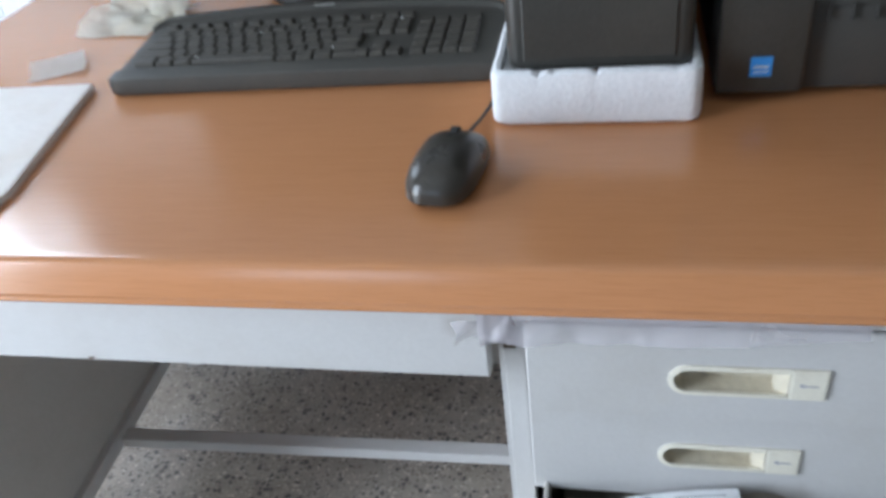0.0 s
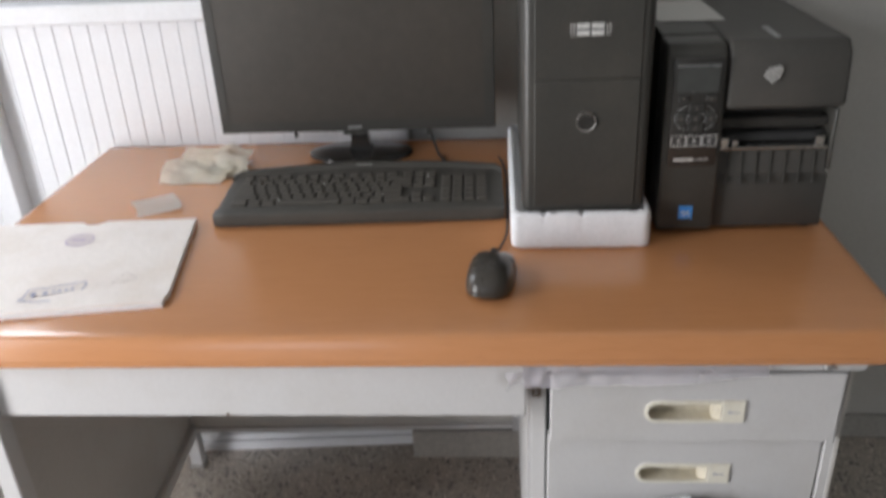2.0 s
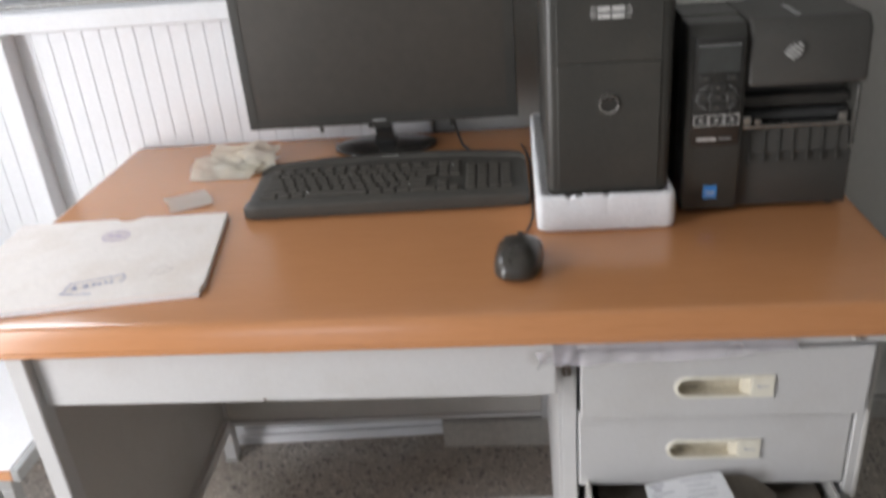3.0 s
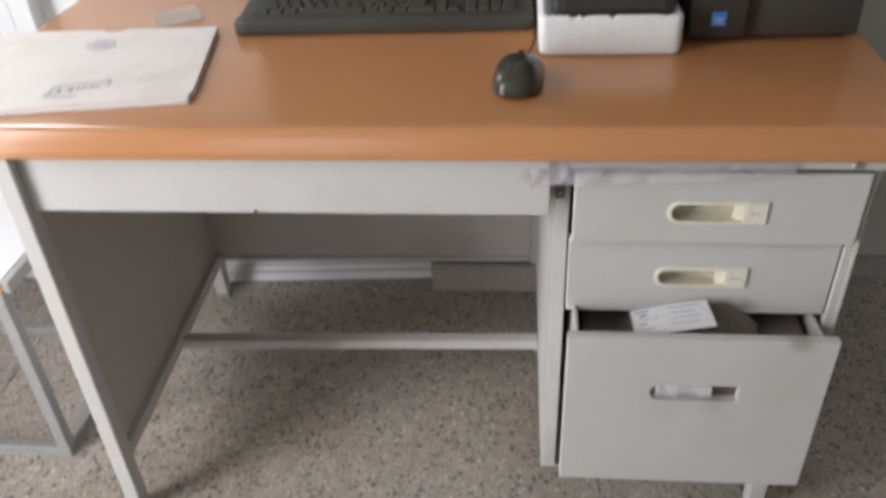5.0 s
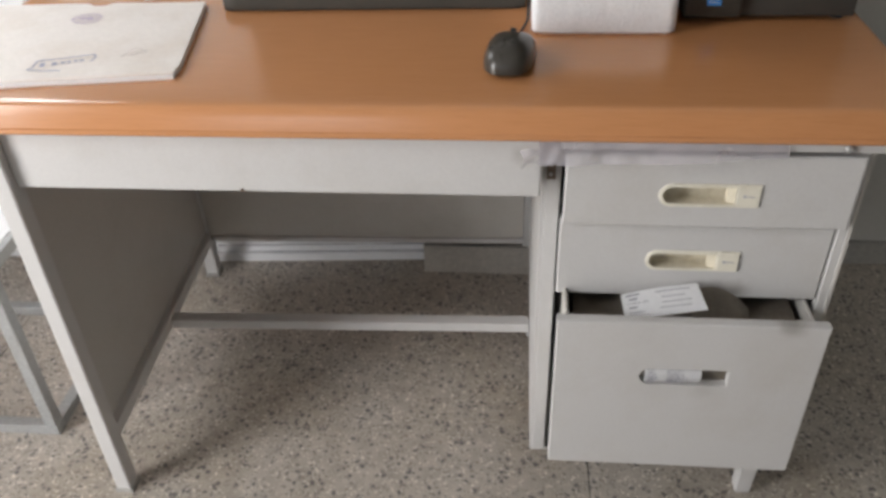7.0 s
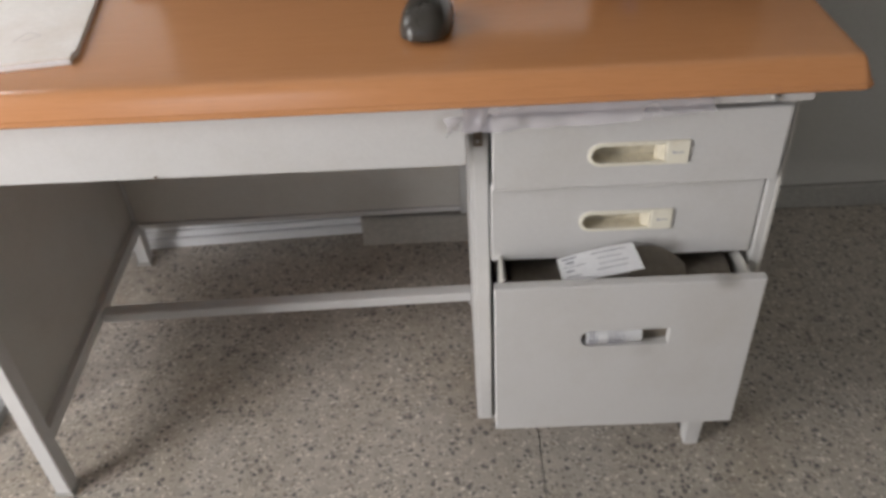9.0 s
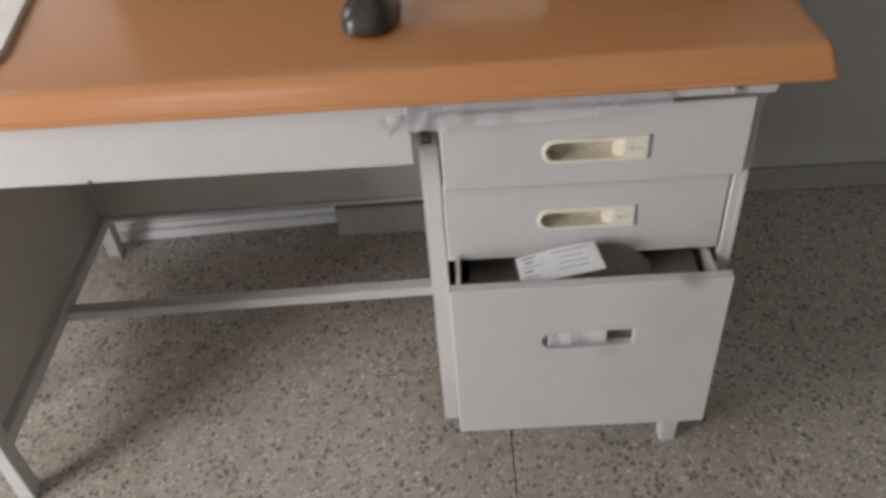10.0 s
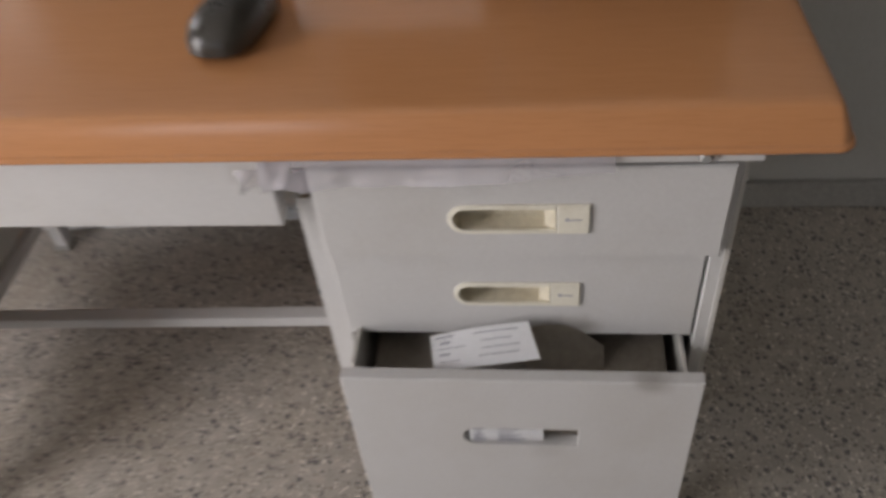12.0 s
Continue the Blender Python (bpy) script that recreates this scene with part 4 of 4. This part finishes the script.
key(0.020 + 15.9 * U, 0.0605, U - 0.0015)
for col in range(4):
    for r in range(5):
        key(0.020 + 18.35 * U + col * U, 0.042 + 0.0185 * r, U - 0.0015)
part("logo_bar", (lambda b: (bmesh.ops.transform(b, matrix=KB, verts=b.verts), b)[1])(box(0.205, 0.232, 0.176, 0.1785, 0.0325, 0.0330)), WIRE, keyboard)

for x, y in ((0.098, 0.043), (0.262, 0.050), (0.160, 0.100), (0.330, 0.120)):
    speck = box(-0.0012, 0.0012, -0.0010, 0.0010, 0.0, 0.0012, 0.0004, 1)
    bmesh.ops.transform(speck, matrix=KB @ pose(x, y, 0.0256 + (y - 0.03) * 0.055), verts=speck.verts)
    part("crumb", speck, PAPER, keyboard, "pale crumb")

# ---- mouse ----
MOUSE = pose(-0.0405, 0.1150, TOPZ, 0, 0, -6)
mouse = thing("mouse", tuple(MOUSE.translation), "small glossy black wired mouse", "mouse")


def mouse_shell():
    bm = bmesh.new()
    bmesh.ops.create_uvsphere(bm, u_segments=40, v_segments=24, radius=1)
    for v in bm.verts:
        x, y, z = v.co
        wide = 0.0316 * (1 + 0.03 * y)
        flat = max(math.hypot(x, y), 1e-6)
        square = 1.0 if flat < 1e-5 else 1.0 / ((abs(x) / flat) ** 3.2 + (abs(y) / flat) ** 3.2) ** (1 / 3.2)
        sx, sy = x * square, y * square
        top = 0.036 * (1 - 0.16 * y - 0.10 * y * y)
        zz = top * max(z, 0) ** 0.8 if z > 0 else 0.006 * z
        v.co = MOUSE @ Vector((sx * wide, sy * 0.0555, 0.0062 + zz * 0.83))
    return bm


part("mouse_shell", mouse_shell(), MOUSE_BLACK, mouse, smooth=True)
wheel = rod((-0.0035, 0.030, 0.0245), (0.0035, 0.030, 0.0245), 0.009, 24)
bmesh.ops.transform(wheel, matrix=MOUSE, verts=wheel.verts)
part("scroll_wheel", wheel, RUBBER, mouse)
seam = sweep([MOUSE @ Vector((0.0, y, 0.0062 + 0.83 * 0.036 * (1 - 0.16 * y / 0.0525 - 0.10 * (y / 0.0525) ** 2) * max(0, 1 - (abs(y) / 0.0525) ** 2.2) ** 0.42)) for y in [0.012 + 0.0025 * k for k in range(17)]], 0.0007, 6)
part("button_seam", seam, RUBBER, mouse)
part("cable", sweep(spline([MOUSE @ Vector((0.001, 0.051, 0.010)), (-0.032, 0.188, TOPZ + 0.006), (-0.025, 0.222, TOPZ + 0.003), (-0.0185, 0.255, TOPZ + 0.004), (-0.0172, 0.30, TOPZ + 0.004), (-0.0165, 0.38, TOPZ + 0.004), (-0.018, 0.50, TOPZ + 0.004), (-0.03, 0.58, TOPZ + 0.004)]), 0.0018), RUBBER, mouse, smooth=True)

# ---- buff folder ----
FZ = TOPZ
FC = [Vector((-0.459, 0.056, 0)), Vector((-0.505, 0.316, 0)), Vector((-0.846, 0.300, 0)), Vector((-0.815, 0.004, 0))]


def folder_point(a, b, z=0.0):
    """a runs from the free side to the spine side, b from front to back."""
    p = FC[0].lerp(FC[3], a).lerp(FC[1].lerp(FC[2], a), b)
    return Vector((p.x, p.y, FZ + z))


def folder_leaf(z0, z1, bulge, notch):
    nx, ny = 34, 20
    bm = bmesh.new()
    top, bot = [], []
    for i in range(nx + 1):
        t, u = [], []
        for j in range(ny + 1):
            a, b = i / nx, j / ny
            if a == 0 and b < 0.06:
                a = 0.012
            q = folder_point(a, b)
            if notch and j == ny:
                d = abs(a - 0.47)
                q.y -= 0.012 * max(0, 1 - (d / 0.045) ** 4) + 0.0012 * noise.noise(Vector((a * 40, 0, 0)))
            lift = bulge * math.sin(math.pi * min(1, max(0, b))) * (0.4 + 0.6 * math.sin(math.pi * a)) + 0.0009 * noise.noise(q * 14)
            t.append(bm.verts.new(q + Vector((0, 0, z1 + lift))))
            u.append(bm.verts.new(q + Vector((0, 0, z0 + max(0, lift)))))
        top.append(t)
        bot.append(u)
    for i in range(nx):
        for j in range(ny):
            bm.faces.new((top[i][j], top[i + 1][j], top[i + 1][j + 1], top[i][j + 1]))
            bm.faces.new((bot[i][j], bot[i][j + 1], bot[i + 1][j + 1], bot[i + 1][j]))
    for i in range(nx):
        for j in (0, ny):
            bm.faces.new((top[i][j], top[i + 1][j], bot[i + 1][j], bot[i][j]))
    for j in range(ny):
        for i in (0, nx):
            bm.faces.new((top[i][j], top[i][j + 1], bot[i][j + 1], bot[i][j]))
    return bm


folder = thing("folder", tuple(folder_point(0.5, 0.5)), "worn buff card folder with a faint purple stamp and pen marks", "folder")
part("back_leaf", folder_leaf(0.0, 0.0012, 0.0, True), FOLDER, folder)
part("paper", folder_leaf(0.0016, 0.0070, 0.0, True), PAPER, folder, "thin stack of papers")
part("front_leaf", folder_leaf(0.0074, 0.0086, 0.0015, True), FOLDER, folder)
SURF = 0.0112


def ink(points, w, material, name):
    pts = [folder_point(a, b, SURF) for a, b in points]
    bm = bmesh.new()
    for p, q in zip(pts, pts[1:]):
        d = (q - p).normalized().cross(Vector((0, 0, 1))) * w
        vs = [bm.verts.new(c + Vector((0, 0, e))) for e in (0, 0.0003) for c in (p - d, p + d, q + d, q - d)]
        bm.faces.new(vs[:4])
        bm.faces.new(vs[4:])
        for k in range(4):
            bm.faces.new((vs[k], vs[(k + 1) % 4], vs[4 + (k + 1) % 4], vs[4 + k]))
    return part(name, bm, material, folder)


SA, SB = 0.475, 0.745
ink([(SA + 0.058 * math.cos(t), SB + 0.068 * math.sin(t)) for t in [2 * math.pi * k / 36 for k in range(37)]], 0.0011, PURPLE, "stamp_ring")
ink([(SA + 0.043 * math.cos(t), SB + 0.045 * math.sin(t)) for t in [2 * math.pi * k / 36 for k in range(37)]], 0.0005, PURPLE, "stamp_ring")
for da, w in ((-0.012, 0.010), (0.018, 0.007)):
    ink([(SA + da - w, SB - 0.01), (SA + da + w, SB + 0.012)], 0.0045, PURPLE, "stamp_bar")
# pen bracket round an unreadable line of writing, given as plain bars
for stroke in ([(0.545, 0.105), (0.530, 0.117), (0.529, 0.202), (0.486, 0.210), (0.413, 0.227), (0.333, 0.255), (0.322, 0.224), (0.328, 0.173)], [(0.545, 0.105), (0.480, 0.082), (0.419, 0.078)]):
    ink(stroke, 0.0009, BLUE_INK, "pen_line")
for a, b, w, h in ((0.500, 0.150, 0.008, 0.0085), (0.458, 0.158, 0.009, 0.0062), (0.430, 0.168, 0.007, 0.0042), (0.409, 0.171, 0.007, 0.0042), (0.386, 0.180, 0.006, 0.0040), (0.366, 0.185, 0.007, 0.0040)):
    ink([(a + w, b), (a - w, b + 0.004)], h * 0.62, BLUE_INK, "writing_bar")
ink([(0.226, 0.214), (0.204, 0.287), (0.181, 0.313), (0.139, 0.261), (0.200, 0.217)], 0.0009, PENCIL, "pencil_mark")

# ---- crumpled wrap and tape ----
def ruffle(seed, rise, curl):
    """The lift of a thin crumpled sheet: broad folds, sharp creases and a curled far edge."""
    def lift(a, b):
        p = Vector((a * 2.2, b * 2.2, seed))
        soft, crease = noise.noise(p), abs(noise.noise(p * 1.9 + Vector((4, 1, 0))))
        arch = math.sin(math.pi * min(1, max(0, b))) * 0.6 + curl * b * b
        return (0.012 * noise.noise(p + Vector((9, 0, 0))), 0.012 * noise.noise(p + Vector((0, 9, 0))), 0.0015 + rise * max(0.0, arch * (0.75 + 0.5 * soft) - 0.35 * crease))
    return lift


wrap = thing("plastic_wrap", (-0.57, 0.53, TOPZ), "crumpled translucent yellowish plastic wrap lying on the desk", "wrapping")
for corner, u, v, seed, rise, curl in (((-0.632, 0.486, TOPZ), (0.118, -0.010, 0), (-0.014, 0.088, 0), 3.1, 0.022, 0.7),
                                       ((-0.604, 0.520, TOPZ + 0.003), (0.122, 0.004, 0), (-0.008, 0.082, 0), 6.7, 0.030, 0.9),
                                       ((-0.552, 0.488, TOPZ + 0.001), (0.068, 0.014, 0), (0.004, 0.085, 0), 8.4, 0.020, 0.3)):
    part("fold", sheet("fold", corner, u, v, 22, 18, ruffle(seed, rise, curl), TISSUE, 0.0003), TISSUE, wrap, smooth=True)
solo("tape_strip", sheet("tape_strip", (-0.613, 0.340, TOPZ + 0.0012), (0.066, 0.026, 0), (-0.033, 0.064, 0.0), 10, 8, lambda a, b: (0.003 * math.sin(5 * b), 0, 0.004 * a * a + 0.002 * abs(math.sin(3 * b))), TAPE), TAPE, (-0.6, 0.4, TOPZ), "pale peeled strip of matt tape on the desk", "tape")

# ---- low bench beside the desk ----
bench = thing("bench", (-1.15, 0.28, 0), "low white-topped bench on a grey square-tube frame", "bench")
BX0, BX1, BY0, BY1, BH = -1.50, -0.868, 0.100, 0.470, 0.420
part("edge_strip", box(BX1 + 0.0005, BX1 + 0.014, BY0, BY1, BH - 0.024, BH - 0.001, 0.002), STEEL, bench, "grey metal edge strip")
part("seat_top", box(BX0, BX1, BY0 + 0.004, BY1, BH - 0.0035, BH, 0.001), WHITE, bench, "white laminate top")
part("seat_board", box(BX0, BX1, BY0, BY1, BH - 0.022, BH - 0.004, 0.0015), WOOD, bench, "orange-brown board edge")
tube = 0.022
for y in (BY0 + 0.004, BY1 - 0.03):
    part("seat_rail", box(BX0 + 0.01, BX1 - 0.008, y, y + tube, BH - 0.045, BH - 0.0225, 0.0015), STEEL, bench)
for x in (BX0 + 0.03, BX1 - 0.031):
    part("side_rail", box(x, x + tube, BY0 + 0.0265, BY1 - 0.0305, BH - 0.045, BH - 0.0225, 0.0015), STEEL, bench)
    for y in (BY0 + 0.004, BY1 - 0.03):
        part("leg", box(x, x + tube, y, y + tube, tube + 0.001, BH - 0.0455, 0.0015), STEEL, bench)
    part("runner", box(x, x + tube, BY0 + 0.0265, BY1 - 0.0305, 0.0, tube, 0.0015), STEEL, bench)
for y in (BY0 + 0.004, BY1 - 0.03):
    part("runner", box(BX0 + 0.03, BX1 - 0.009, y, y + tube, 0.0, tube, 0.0015), STEEL, bench)

# ---- floor slabs, with narrow open joints ----
JX, JY, SIZE = 0.112, -0.36, 1.22
for i in range(-3, 3):
    for j in range(-3, 2):
        x0, y0 = JX + i * SIZE, JY + j * SIZE
        a, b, c, d = max(x0, XW - T) + 0.0011, min(x0 + SIZE, XE + T) - 0.0011, max(y0, YS - T) + 0.0011, min(y0 + SIZE, YN + T) - 0.0011
        if b > a and d > c:
            part("slab", box(a, b, c, d, -0.0059, 0.0, 0.0007, 1), TERRAZZO, floor_bed)
